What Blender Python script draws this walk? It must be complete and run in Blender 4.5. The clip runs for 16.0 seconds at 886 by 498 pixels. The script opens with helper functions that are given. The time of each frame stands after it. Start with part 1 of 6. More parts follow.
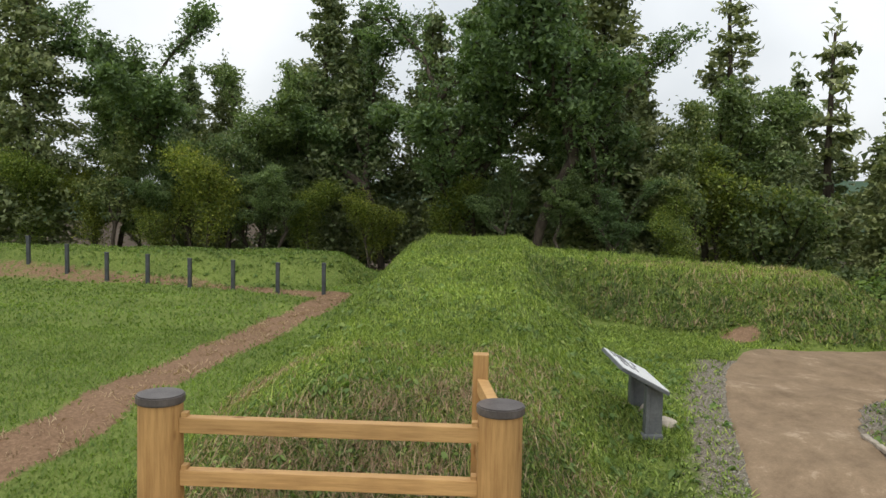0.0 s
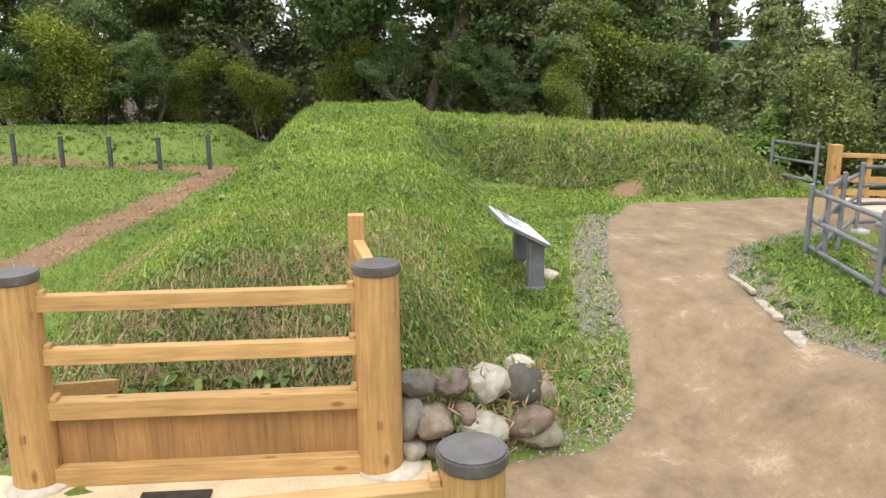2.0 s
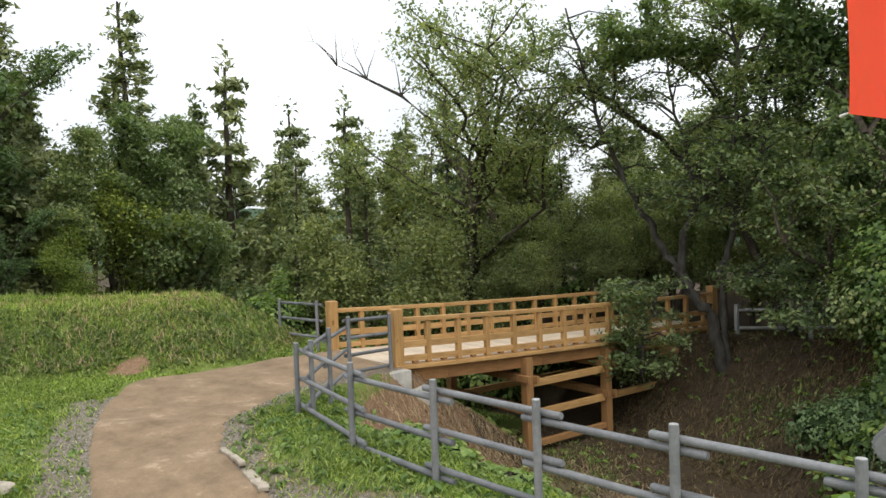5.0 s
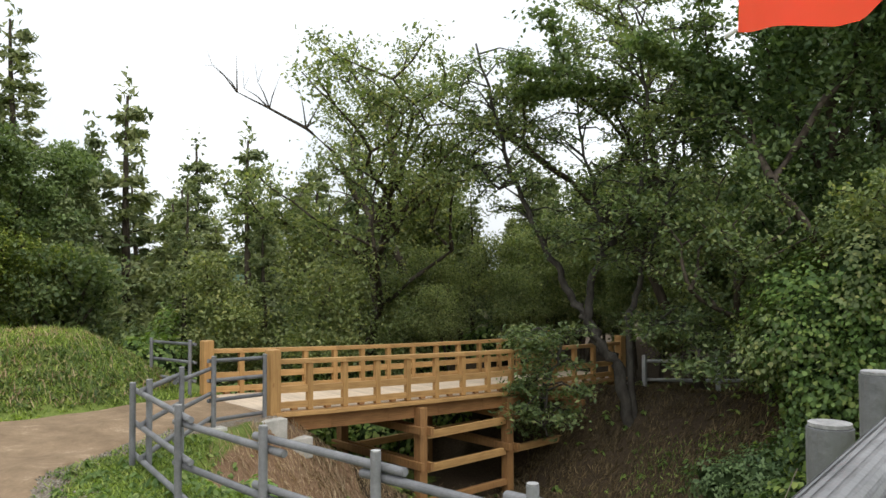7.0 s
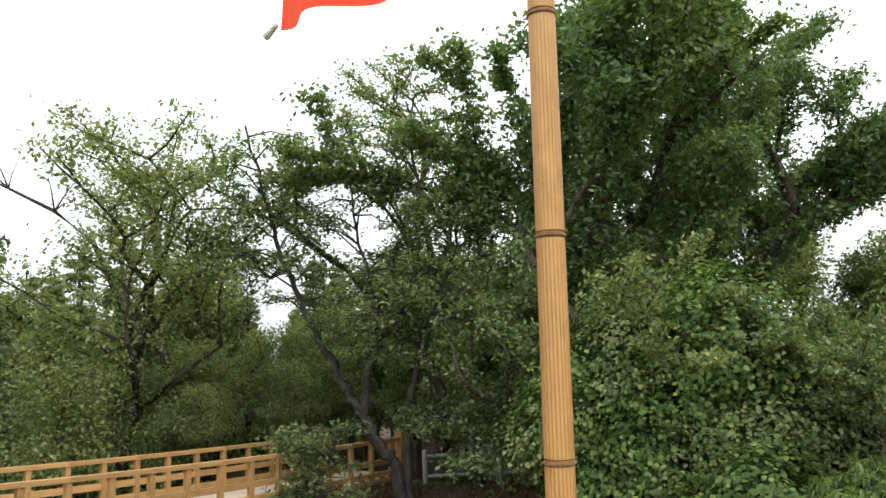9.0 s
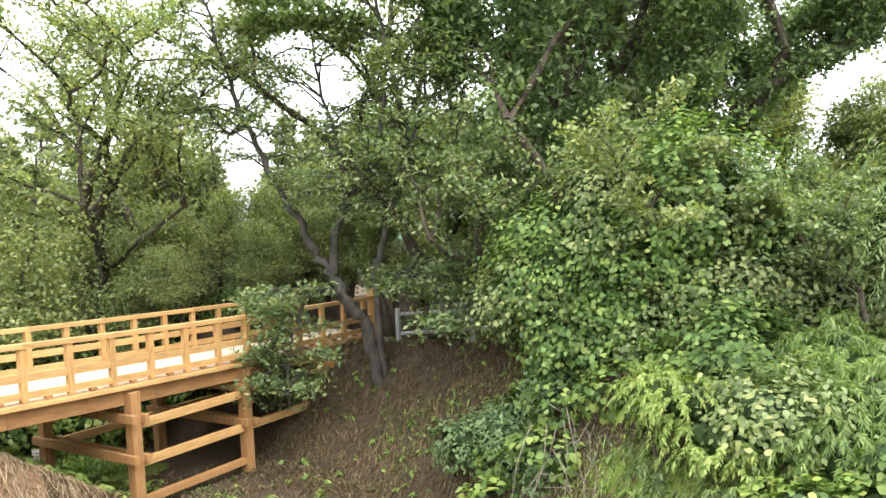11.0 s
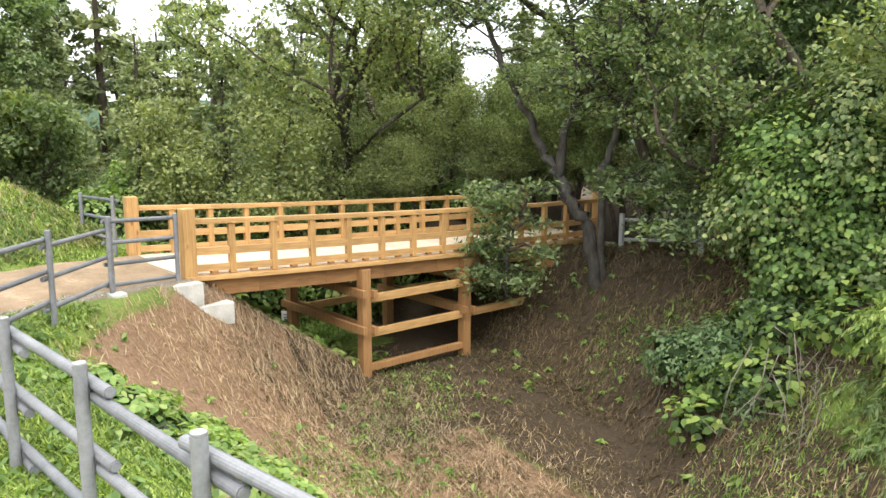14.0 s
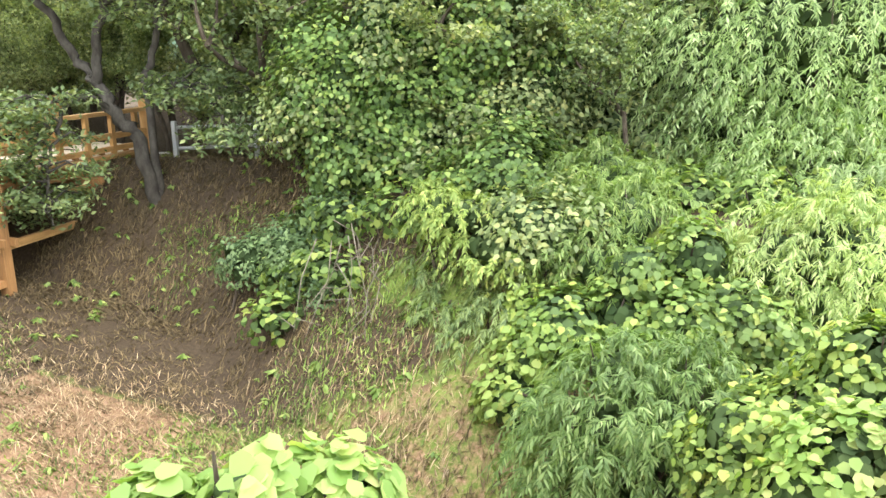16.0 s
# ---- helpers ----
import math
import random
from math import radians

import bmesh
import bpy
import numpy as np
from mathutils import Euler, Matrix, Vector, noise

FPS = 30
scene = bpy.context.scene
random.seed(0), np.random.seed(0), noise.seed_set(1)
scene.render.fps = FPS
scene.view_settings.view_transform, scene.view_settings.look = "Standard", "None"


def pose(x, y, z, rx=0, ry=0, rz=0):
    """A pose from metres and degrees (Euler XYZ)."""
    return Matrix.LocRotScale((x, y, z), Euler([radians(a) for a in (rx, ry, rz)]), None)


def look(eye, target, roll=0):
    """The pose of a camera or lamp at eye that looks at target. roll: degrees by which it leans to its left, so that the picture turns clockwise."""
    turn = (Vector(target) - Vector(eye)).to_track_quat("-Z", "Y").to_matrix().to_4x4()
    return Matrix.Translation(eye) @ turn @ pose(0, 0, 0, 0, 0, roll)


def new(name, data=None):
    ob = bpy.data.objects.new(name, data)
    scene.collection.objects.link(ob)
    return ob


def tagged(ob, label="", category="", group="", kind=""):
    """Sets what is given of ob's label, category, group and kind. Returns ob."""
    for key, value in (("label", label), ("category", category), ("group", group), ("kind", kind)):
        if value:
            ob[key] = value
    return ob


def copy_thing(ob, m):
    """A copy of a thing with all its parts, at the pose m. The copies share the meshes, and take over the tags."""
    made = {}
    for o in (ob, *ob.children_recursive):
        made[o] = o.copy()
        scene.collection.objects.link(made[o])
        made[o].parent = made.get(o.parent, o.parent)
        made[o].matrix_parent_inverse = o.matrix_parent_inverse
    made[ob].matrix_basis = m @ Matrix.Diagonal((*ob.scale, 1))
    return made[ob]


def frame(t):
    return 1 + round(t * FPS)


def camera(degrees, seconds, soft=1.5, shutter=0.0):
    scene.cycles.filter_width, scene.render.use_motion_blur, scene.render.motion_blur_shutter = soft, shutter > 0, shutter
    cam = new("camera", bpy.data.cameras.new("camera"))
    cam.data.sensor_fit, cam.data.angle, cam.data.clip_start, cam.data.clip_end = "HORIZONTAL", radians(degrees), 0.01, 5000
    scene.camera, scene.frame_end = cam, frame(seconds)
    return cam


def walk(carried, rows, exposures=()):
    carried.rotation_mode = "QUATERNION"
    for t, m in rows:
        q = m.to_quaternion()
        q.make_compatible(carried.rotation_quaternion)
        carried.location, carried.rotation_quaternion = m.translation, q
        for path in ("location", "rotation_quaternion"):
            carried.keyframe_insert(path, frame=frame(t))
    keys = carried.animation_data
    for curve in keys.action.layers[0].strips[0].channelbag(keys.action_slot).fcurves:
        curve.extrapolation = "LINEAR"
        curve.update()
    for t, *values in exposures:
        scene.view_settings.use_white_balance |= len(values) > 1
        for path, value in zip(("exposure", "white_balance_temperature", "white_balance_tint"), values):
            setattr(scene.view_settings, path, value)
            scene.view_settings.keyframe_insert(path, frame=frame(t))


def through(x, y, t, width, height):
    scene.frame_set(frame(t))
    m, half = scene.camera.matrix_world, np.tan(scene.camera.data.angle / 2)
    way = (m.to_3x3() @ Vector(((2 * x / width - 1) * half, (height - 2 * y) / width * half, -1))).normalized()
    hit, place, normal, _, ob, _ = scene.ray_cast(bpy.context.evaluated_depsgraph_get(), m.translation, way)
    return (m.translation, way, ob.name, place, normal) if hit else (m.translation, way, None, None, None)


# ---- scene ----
cam = camera(59.6, 16.0)
PATH = [
    (0, (0.076, -1.172, 2.067), (-0.013, 0.822, 1.926), 1.2),
    (0.5, (0.122, -1.128, 2.022), (0.319, 0.83, 1.666), 2.1),
    (1, (0.152, -1.093, 1.986), (0.123, 0.846, 1.496), 3.3),
    (1.5, (0.212, -1.116, 1.981), (-0.009, 0.817, 1.515), 1.1),
    (2, (0.269, -1.056, 1.968), (0.428, 0.882, 1.502), -0.3),
    (2.5, (0.29, -1.047, 1.986), (0.754, 0.861, 1.604), -1.3),
    (3, (0.397, -1.07, 1.993), (0.941, 0.831, 1.694), -1.8),
    (3.5, (0.548, -1.081, 2.007), (1.273, 0.771, 1.803), -3.3),
    (4, (0.669, -1.042, 1.999), (1.686, 0.673, 1.844), -2.3),
    (4.5, (0.797, -1.0, 2.0), (1.966, 0.617, 1.874), -2.5),
    (4.7, (0.87, -0.978, 1.988), (2.062, 0.625, 1.887), -2.2),
    (6.8, (1.812, -0.59, 1.735), (3.142, 0.903, 1.78), -0.8),
    (7, (1.883, -0.563, 1.733), (3.245, 0.901, 1.796), -0.2),
    (7.5, (2.033, -0.528, 1.766), (3.472, 0.858, 1.859), -3.2),
    (8, (2.236, -0.553, 1.766), (3.631, 0.873, 1.92), -1.0),
    (8.5, (2.486, -0.541, 1.781), (4.022, 0.719, 2.013), -1.3),
    (9, (2.716, -0.529, 1.781), (4.386, 0.533, 2.065), -2.0),
    (11.3, (3.335, -0.46, 1.8), (4.993, 0.648, 1.643), -3.2),
    (11.5, (3.35, -0.47, 1.795), (4.915, 0.766, 1.636), -3.3),
    (12, (3.387, -0.494, 1.783), (4.707, 0.996, 1.59), -2.5),
    (12.5, (3.4, -0.544, 1.763), (4.635, 1.014, 1.551), -1.8),
    (13, (3.406, -0.554, 1.758), (4.669, 0.98, 1.534), -0.3),
    (13.5, (3.409, -0.535, 1.751), (4.717, 0.95, 1.465), -0.1),
    (14, (3.398, -0.53, 1.751), (4.691, 0.961, 1.428), -0.0),
    (14.5, (3.409, -0.538, 1.757), (4.737, 0.916, 1.409), -1.3),
    (15, (3.438, -0.527, 1.781), (5.038, 0.606, 1.383), -0.6),
    (15.5, (3.434, -0.473, 1.78), (5.233, 0.249, 1.288), 0.8),
    (16, (3.402, -0.454, 1.76), (5.244, 0.092, 1.204), 0.5),
]
walk(cam, [(t, look(eye, target, roll)) for t, eye, target, roll in PATH],
     [(0, -0.28), (0.5, 0.22), (1.0, 0.5), (2.0, 0.52), (3.0, 0.44), (4.5, 0.12), (7.0, 0.0), (9.0, 0.3), (11.3, 1.66), (12.0, 1.36), (12.5, 1.18), (14.0, 1.16), (14.5, 1.26), (15.0, 1.52), (16.0, 1.88)])

# ---- light: bright overcast sky ----
world = bpy.data.worlds.new("overcast_sky")
scene.world = world
world.use_nodes = True
wn, wl = world.node_tree.nodes, world.node_tree.links
sky = wn.new("ShaderNodeTexSky")
sky.sky_type = "NISHITA"
sky.sun_disc = False
sky.sun_elevation = radians(52)
sky.sun_rotation = radians(200)
sky.dust_density = 4.0
sky.air_density = 1.5
# cloud deck: brighter overhead than at the horizon, with soft grey patches
wc, wsep, wramp, wclo, wpat, wmul = (wn.new("ShaderNode" + k) for k in ("TexCoord", "SeparateXYZ", "ValToRGB", "TexNoise", "ValToRGB", "Mix"))
wl.new(wc.outputs["Generated"], wsep.inputs[0])
wl.new(wsep.outputs["Z"], wramp.inputs[0])
els = wramp.color_ramp.elements
els[0].position, els[0].color = 0.0, (0.6, 0.62, 0.64, 1)
els[1].position, els[1].color = 0.9, (1.3, 1.3, 1.27, 1)
wclo.inputs["Scale"].default_value = 2.6
wclo.inputs["Detail"].default_value = 5.0
wl.new(wc.outputs["Generated"], wclo.inputs["Vector"])
wl.new(wclo.outputs["Fac"], wpat.inputs[0])
els = wpat.color_ramp.elements
els[0].position, els[0].color = 0.35, (8.2, 8.5, 8.9, 1)
els[1].position, els[1].color = 0.65, (11.8, 11.9, 12.0, 1)
wmul.data_type, wmul.blend_type = "RGBA", "MULTIPLY"
wmul.inputs[0].default_value = 1.0
wl.new(wpat.outputs[0], wmul.inputs[6])
wl.new(wramp.outputs[0], wmul.inputs[7])
grey = wn.new("ShaderNodeMix")
grey.data_type = "RGBA"
grey.inputs[0].default_value = 0.9
wl.new(wmul.outputs[2], grey.inputs[7])
bg = wn["Background"]
bg.inputs[1].default_value = 0.15
wl.new(sky.outputs[0], grey.inputs[6])
wl.new(grey.outputs[2], bg.inputs[0])
sun = new("sun", bpy.data.lights.new("sun", "SUN"))
sun.data.energy = 0.9
sun.data.angle = radians(25)
sun.data.color = (1.0, 0.95, 0.86)
sun.matrix_world = look((-4, -10, 16), (0, 0, 0))


# ---- materials ----
def mat(name, rough=0.8, metal=0.0, spec=0.3):
    m = bpy.data.materials.new(name)
    m.use_nodes = True
    b = m.node_tree.nodes["Principled BSDF"]
    b.inputs["Roughness"].default_value = rough
    b.inputs["Metallic"].default_value = metal
    b.inputs["Specular IOR Level"].default_value = spec
    return m, m.node_tree.nodes, m.node_tree.links, b


def noise_node(n, l, scale, detail=4.0, vec=None, rough=0.6):
    t = n.new("ShaderNodeTexNoise")
    t.inputs["Scale"].default_value = scale
    t.inputs["Detail"].default_value = detail
    t.inputs["Roughness"].default_value = rough
    if vec is not None:
        l.new(vec, t.inputs["Vector"])
    return t.outputs["Fac"]


def ramp(n, l, fac, stops):
    r = n.new("ShaderNodeValToRGB")
    els = r.color_ramp.elements
    while len(els) < len(stops):
        els.new(0.5)
    for e, (p, c) in zip(els, stops):
        e.position, e.color = p, (*c, 1)
    l.new(fac, r.inputs[0])
    return r.outputs[0]


def mix(n, l, fac, a, b, kind="MIX"):
    x = n.new("ShaderNodeMix")
    x.data_type, x.blend_type = "RGBA", kind
    for sock, v in ((0, fac), (6, a), (7, b)):
        if isinstance(v, (int, float)):
            x.inputs[sock].default_value = v
        elif isinstance(v, tuple):
            x.inputs[sock].default_value = (*v, 1)
        else:
            l.new(v, x.inputs[sock])
    return x.outputs[2]


def bump(n, l, b, height, strength=0.4, dist=0.02):
    x = n.new("ShaderNodeBump")
    x.inputs["Strength"].default_value = strength
    x.inputs["Distance"].default_value = dist
    l.new(height, x.inputs["Height"])
    l.new(x.outputs[0], b.inputs["Normal"])


def coords(n, l, scale=(1, 1, 1), which="Object"):
    c, m = n.new("ShaderNodeTexCoord"), n.new("ShaderNodeMapping")
    m.inputs["Scale"].default_value = scale
    l.new(c.outputs[which], m.inputs[0])
    return m.outputs[0]


def mottled(name, dark, light, scale, rough=0.8, bump_scale=60.0, bump_strength=0.3, spec=0.3, metal=0.0, stretch=(1, 1, 1), vary=0.0):
    m, n, l, b = mat(name, rough, metal, spec)
    v = coords(n, l, stretch)
    col = ramp(n, l, noise_node(n, l, scale, 6, v), [(0.3, dark), (0.7, light)])
    fine = noise_node(n, l, bump_scale, 3, v)
    col = mix(n, l, 0.35, col, ramp(n, l, fine, [(0.3, (0.55, 0.55, 0.55)), (0.7, (1.25, 1.25, 1.25))]), "MULTIPLY")
    if vary:
        o = n.new("ShaderNodeObjectInfo")
        col = mix(n, l, vary, col, ramp(n, l, o.outputs["Random"], [(0.0, (0.45, 0.45, 0.45)), (1.0, (1.45, 1.4, 1.35))]), "MULTIPLY")
    l.new(col, b.inputs["Base Color"])
    bump(n, l, b, fine, bump_strength)
    return m


def wood(name, dark, light, axis=0, knots=True, rough=0.65):
    """Sawn softwood with grain along one axis."""
    m, n, l, b = mat(name, rough, 0, 0.35)
    st = [14.0, 14.0, 14.0]
    st[axis] = 0.9
    v = coords(n, l, st)
    grain = noise_node(n, l, 3.0, 7, v, 0.7)
    col = ramp(n, l, grain, [(0.25, dark), (0.6, light), (0.8, tuple(c * 1.08 for c in light))])
    blot = noise_node(n, l, 2.2, 3, coords(n, l))
    col = mix(n, l, 0.5, col, ramp(n, l, blot, [(0.3, (0.72, 0.68, 0.64)), (0.7, (1.12, 1.1, 1.05))]), "MULTIPLY")
    if knots:
        st2 = [7.0, 7.0, 7.0]
        st2[axis] = 3.0
        k = n.new("ShaderNodeTexVoronoi")
        k.inputs["Scale"].default_value = 1.0
        l.new(coords(n, l, st2), k.inputs["Vector"])
        spot = ramp(n, l, k.outputs["Distance"], [(0.0, (0.25, 0.17, 0.12)), (0.1, (0.55, 0.45, 0.38)), (0.16, (1, 1, 1))])
        col = mix(n, l, 0.8, col, spot, "MULTIPLY")
    o = n.new("ShaderNodeObjectInfo")
    col = mix(n, l, 0.5, col, ramp(n, l, o.outputs["Random"], [(0, (0.75, 0.74, 0.72)), (1, (1.15, 1.13, 1.1))]), "MULTIPLY")
    l.new(col, b.inputs["Base Color"])
    bump(n, l, b, grain, 0.25, 0.004)
    return m


def leafmat(name, dark, light, rough=0.5, through=0.35, yellow=None):
    """Leaves: colour differs from leaf to leaf and from tree to tree; light passes through."""
    m, n, l, b = mat(name, rough, 0, 0.3)
    g = n.new("ShaderNodeNewGeometry")
    stops = [(0.0, dark), (0.75, light)]
    if yellow:
        stops.append((1.0, yellow))
    col = ramp(n, l, g.outputs["Random Per Island"], stops)
    big = noise_node(n, l, 0.55, 3, coords(n, l))
    col = mix(n, l, 0.7, col, ramp(n, l, big, [(0.3, (0.6, 0.62, 0.6)), (0.7, (1.3, 1.28, 1.15))]), "MULTIPLY")
    o = n.new("ShaderNodeObjectInfo")
    col = mix(n, l, 0.6, col, ramp(n, l, o.outputs["Random"], [(0, (0.72, 0.8, 0.78)), (1, (1.25, 1.12, 0.95))]), "MULTIPLY")
    l.new(col, b.inputs["Base Color"])
    tr = n.new("ShaderNodeBsdfTranslucent")
    l.new(mix(n, l, 1.0, col, (1.35, 1.45, 0.6), "MULTIPLY"), tr.inputs[0])
    ms = n.new("ShaderNodeMixShader")
    ms.inputs[0].default_value = through
    l.new(b.outputs[0], ms.inputs[1])
    l.new(tr.outputs[0], ms.inputs[2])
    l.new(ms.outputs[0], n["Material Output"].inputs[0])
    return m


WOOD_X = wood("cedar_along_x", (0.31, 0.172, 0.066), (0.53, 0.33, 0.14), 0)
WOOD_Y = wood("cedar_along_y", (0.31, 0.172, 0.066), (0.53, 0.33, 0.14), 1)
WOOD_Z = wood("cedar_upright", (0.29, 0.157, 0.056), (0.5, 0.305, 0.124), 2)
DECK = wood("bleached_deck", (0.42, 0.33, 0.25), (0.66, 0.56, 0.45), 1, False)
# darker brown than the cedar above, for girders and legs
BEAM = wood("dark_brown_beam", (0.17, 0.085, 0.035), (0.34, 0.18, 0.075), 0, False)
LEG = wood("dark_brown_leg", (0.19, 0.10, 0.045), (0.36, 0.20, 0.085), 2, False)
PANEL = wood("panel_board", (0.22, 0.115, 0.046), (0.35, 0.195, 0.08), 2, False)
CAP = mottled("weathered_cap", (0.06, 0.05, 0.05), (0.13, 0.115, 0.11), 9, 0.45, 70, 0.15, 0.5)
LOG = mottled("grey_plastic_log", (0.15, 0.155, 0.165), (0.25, 0.255, 0.27), 5, 0.48, 50, 0.15, 0.5, 0, (1, 1, 1), 0.3)
LOGTOP = mottled("worn_log_end", (0.2, 0.2, 0.2), (0.45, 0.45, 0.45), 14, 0.8, 90, 0.3)
CONCRETE = mottled("concrete", (0.34, 0.33, 0.3), (0.6, 0.58, 0.54), 5, 0.9, 60, 0.35)
SLAB = mottled("cream_slab", (0.5, 0.4, 0.26), (0.68, 0.57, 0.4), 3, 0.8, 60, 0.15)
def stone_material():
    m, n, l, b = mat("river_stone", 0.8, 0, 0.3)
    v = coords(n, l)
    o = n.new("ShaderNodeObjectInfo")
    col = ramp(n, l, o.outputs["Random"], [(0.0, (0.04, 0.04, 0.042)), (0.2, (0.15, 0.135, 0.115)), (0.38, (0.42, 0.39, 0.35)), (0.5, (0.2, 0.15, 0.12)), (0.68, (0.06, 0.058, 0.056)), (0.85, (0.46, 0.43, 0.38)), (1.0, (0.2, 0.18, 0.13))])
    fine = noise_node(n, l, 14, 6, v, 0.7)
    col = mix(n, l, 0.8, col, ramp(n, l, fine, [(0.3, (0.55, 0.53, 0.5)), (0.7, (1.45, 1.4, 1.35))]), "MULTIPLY")
    l.new(col, b.inputs["Base Color"])
    bump(n, l, b, fine, 0.5, 0.02)
    return m


RUBBLE = stone_material()
FLAT = mottled("flat_stone", (0.36, 0.31, 0.25), (0.6, 0.53, 0.44), 6, 0.9, 40, 0.4)
EDGING = mottled("worn_edging_stone", (0.25, 0.21, 0.165), (0.47, 0.41, 0.335), 9, 0.9, 40, 0.4)
BARK = mottled("bark", (0.035, 0.027, 0.02), (0.11, 0.09, 0.07), 9, 0.95, 30, 0.8, 0.15, 0, (1, 1, 0.25))
BARKL = mottled("pale_bark", (0.03, 0.026, 0.022), (0.1, 0.092, 0.08), 8, 0.95, 26, 0.7, 0.15, 0, (1, 1, 0.5))
TWIG = mottled("dry_twig", (0.14, 0.12, 0.09), (0.28, 0.245, 0.2), 9, 0.95, 30, 0.5, 0.15)
STEEL = mottled("grey_steel", (0.1, 0.11, 0.12), (0.2, 0.21, 0.22), 5, 0.5, 50, 0.15, 0.4, 0.3)
BOLLARD = mottled("dark_bollard", (0.035, 0.04, 0.045), (0.085, 0.09, 0.1), 5, 0.55, 50, 0.15, 0.4)
GALV = mottled("pale_rail", (0.4, 0.41, 0.42), (0.6, 0.61, 0.62), 5, 0.5, 50, 0.15, 0.4, 0.3)
WHITE = mottled("white_board", (0.68, 0.69, 0.7), (0.8, 0.8, 0.8), 4, 0.45, 60, 0.05, 0.5)
PRINT = mottled("grey_print", (0.1, 0.1, 0.11), (0.3, 0.3, 0.31), 20, 0.5, 60, 0.05)
ROPE = mottled("white_rope", (0.42, 0.4, 0.38), (0.68, 0.66, 0.62), 30, 0.9, 150, 0.5)
BAMBOO = mottled("dried_bamboo", (0.56, 0.27, 0.085), (0.68, 0.38, 0.15), 2, 0.4, 40, 0.03, 0.5, 0, (2, 2, 0.8))
NODE = mottled("bamboo_node", (0.2, 0.09, 0.035), (0.34, 0.17, 0.07), 9, 0.5, 60, 0.2, 0.4)

CONIFER = leafmat("cedar_needles", (0.074, 0.112, 0.056), (0.24, 0.28, 0.15), 0.6, 0.2)
# lit copy of CONIFER, the brighter light put into the needle colour
CONIFER_LIT = leafmat("lit_cedar_needles", (0.09, 0.13, 0.06), (0.285, 0.325, 0.165), 0.6, 0.2)
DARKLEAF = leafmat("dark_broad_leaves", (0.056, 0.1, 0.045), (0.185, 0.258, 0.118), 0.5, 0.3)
MIDLEAF = leafmat("broad_leaves", (0.078, 0.117, 0.052), (0.215, 0.275, 0.135), 0.5, 0.35, (0.33, 0.35, 0.16))
YELLEAF = leafmat("yellowing_leaves", (0.071, 0.106, 0.025), (0.213, 0.270, 0.064), 0.5, 0.35, (0.369, 0.383, 0.085))
VINE = leafmat("vine_leaves", (0.06, 0.11, 0.03), (0.205, 0.305, 0.095), 0.5, 0.4, (0.36, 0.42, 0.13))
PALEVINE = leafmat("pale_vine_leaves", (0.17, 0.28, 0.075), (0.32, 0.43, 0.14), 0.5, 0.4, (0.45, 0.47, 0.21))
BAMLEAF = leafmat("bamboo_grass_leaves", (0.075, 0.135, 0.042), (0.185, 0.275, 0.1), 0.45, 0.4, (0.3, 0.38, 0.17))
GRASS = leafmat("grass_blades", (0.05, 0.09, 0.022), (0.28, 0.39, 0.105), 0.6, 0.35, (0.42, 0.48, 0.17))
LAWN = leafmat("lawn_blades", (0.09, 0.155, 0.045), (0.215, 0.3, 0.09), 0.6, 0.35)
STRAW = leafmat("dry_grass", (0.24, 0.15, 0.1), (0.5, 0.355, 0.255), 0.8, 0.2, (0.62, 0.48, 0.35))
# shade of the thickets' recesses put into a very dark leaf colour
INNER_SHADE = leafmat("inner_foliage", (0.03, 0.058, 0.02), (0.055, 0.09, 0.032), 0.8, 0.1)
YELLOWVINE = leafmat("yellow_green_leaves", (0.12, 0.19, 0.05), (0.25, 0.33, 0.1), 0.5, 0.35, (0.36, 0.4, 0.14))
# pale copy of BAMLEAF with strong sunlight put into the colour
SUNBAM = leafmat("sunlit_pale_bamboo_leaves", (0.13, 0.21, 0.075), (0.38, 0.48, 0.24), 0.45, 0.45, (0.5, 0.57, 0.34))
LITTER = leafmat("dead_grass_litter", (0.06, 0.048, 0.03), (0.15, 0.118, 0.075), 0.9, 0.15, (0.24, 0.19, 0.125))
RED = leafmat("red_cloth", (0.88, 0.17, 0.16), (0.9, 0.2, 0.19), 0.8, 0.55)
BANKWEED = leafmat("coarse_bank_weeds", (0.06, 0.1, 0.028), (0.19, 0.265, 0.08), 0.55, 0.3, (0.34, 0.29, 0.16))
# brighter copy of MIDLEAF: light green, with sunlight added to the colour
LITELEAF = leafmat("light_sunlit_leaves", (0.095, 0.13, 0.058), (0.25, 0.3, 0.14), 0.5, 0.35, (0.36, 0.37, 0.17))
WEED = leafmat("weed_leaves", (0.095, 0.165, 0.045), (0.24, 0.335, 0.105), 0.5, 0.4, (0.4, 0.45, 0.17))


# ---- mesh helpers ----
def mesh_from(name, verts, faces, material, smooth=False):
    me = bpy.data.meshes.new(name)
    me.from_pydata([tuple(v) for v in verts], [], faces)
    for m in material if isinstance(material, (list, tuple)) else [material]:
        me.materials.append(m)
    if smooth:
        me.polygons.foreach_set("use_smooth", [True] * len(me.polygons))
    me.update()
    return me


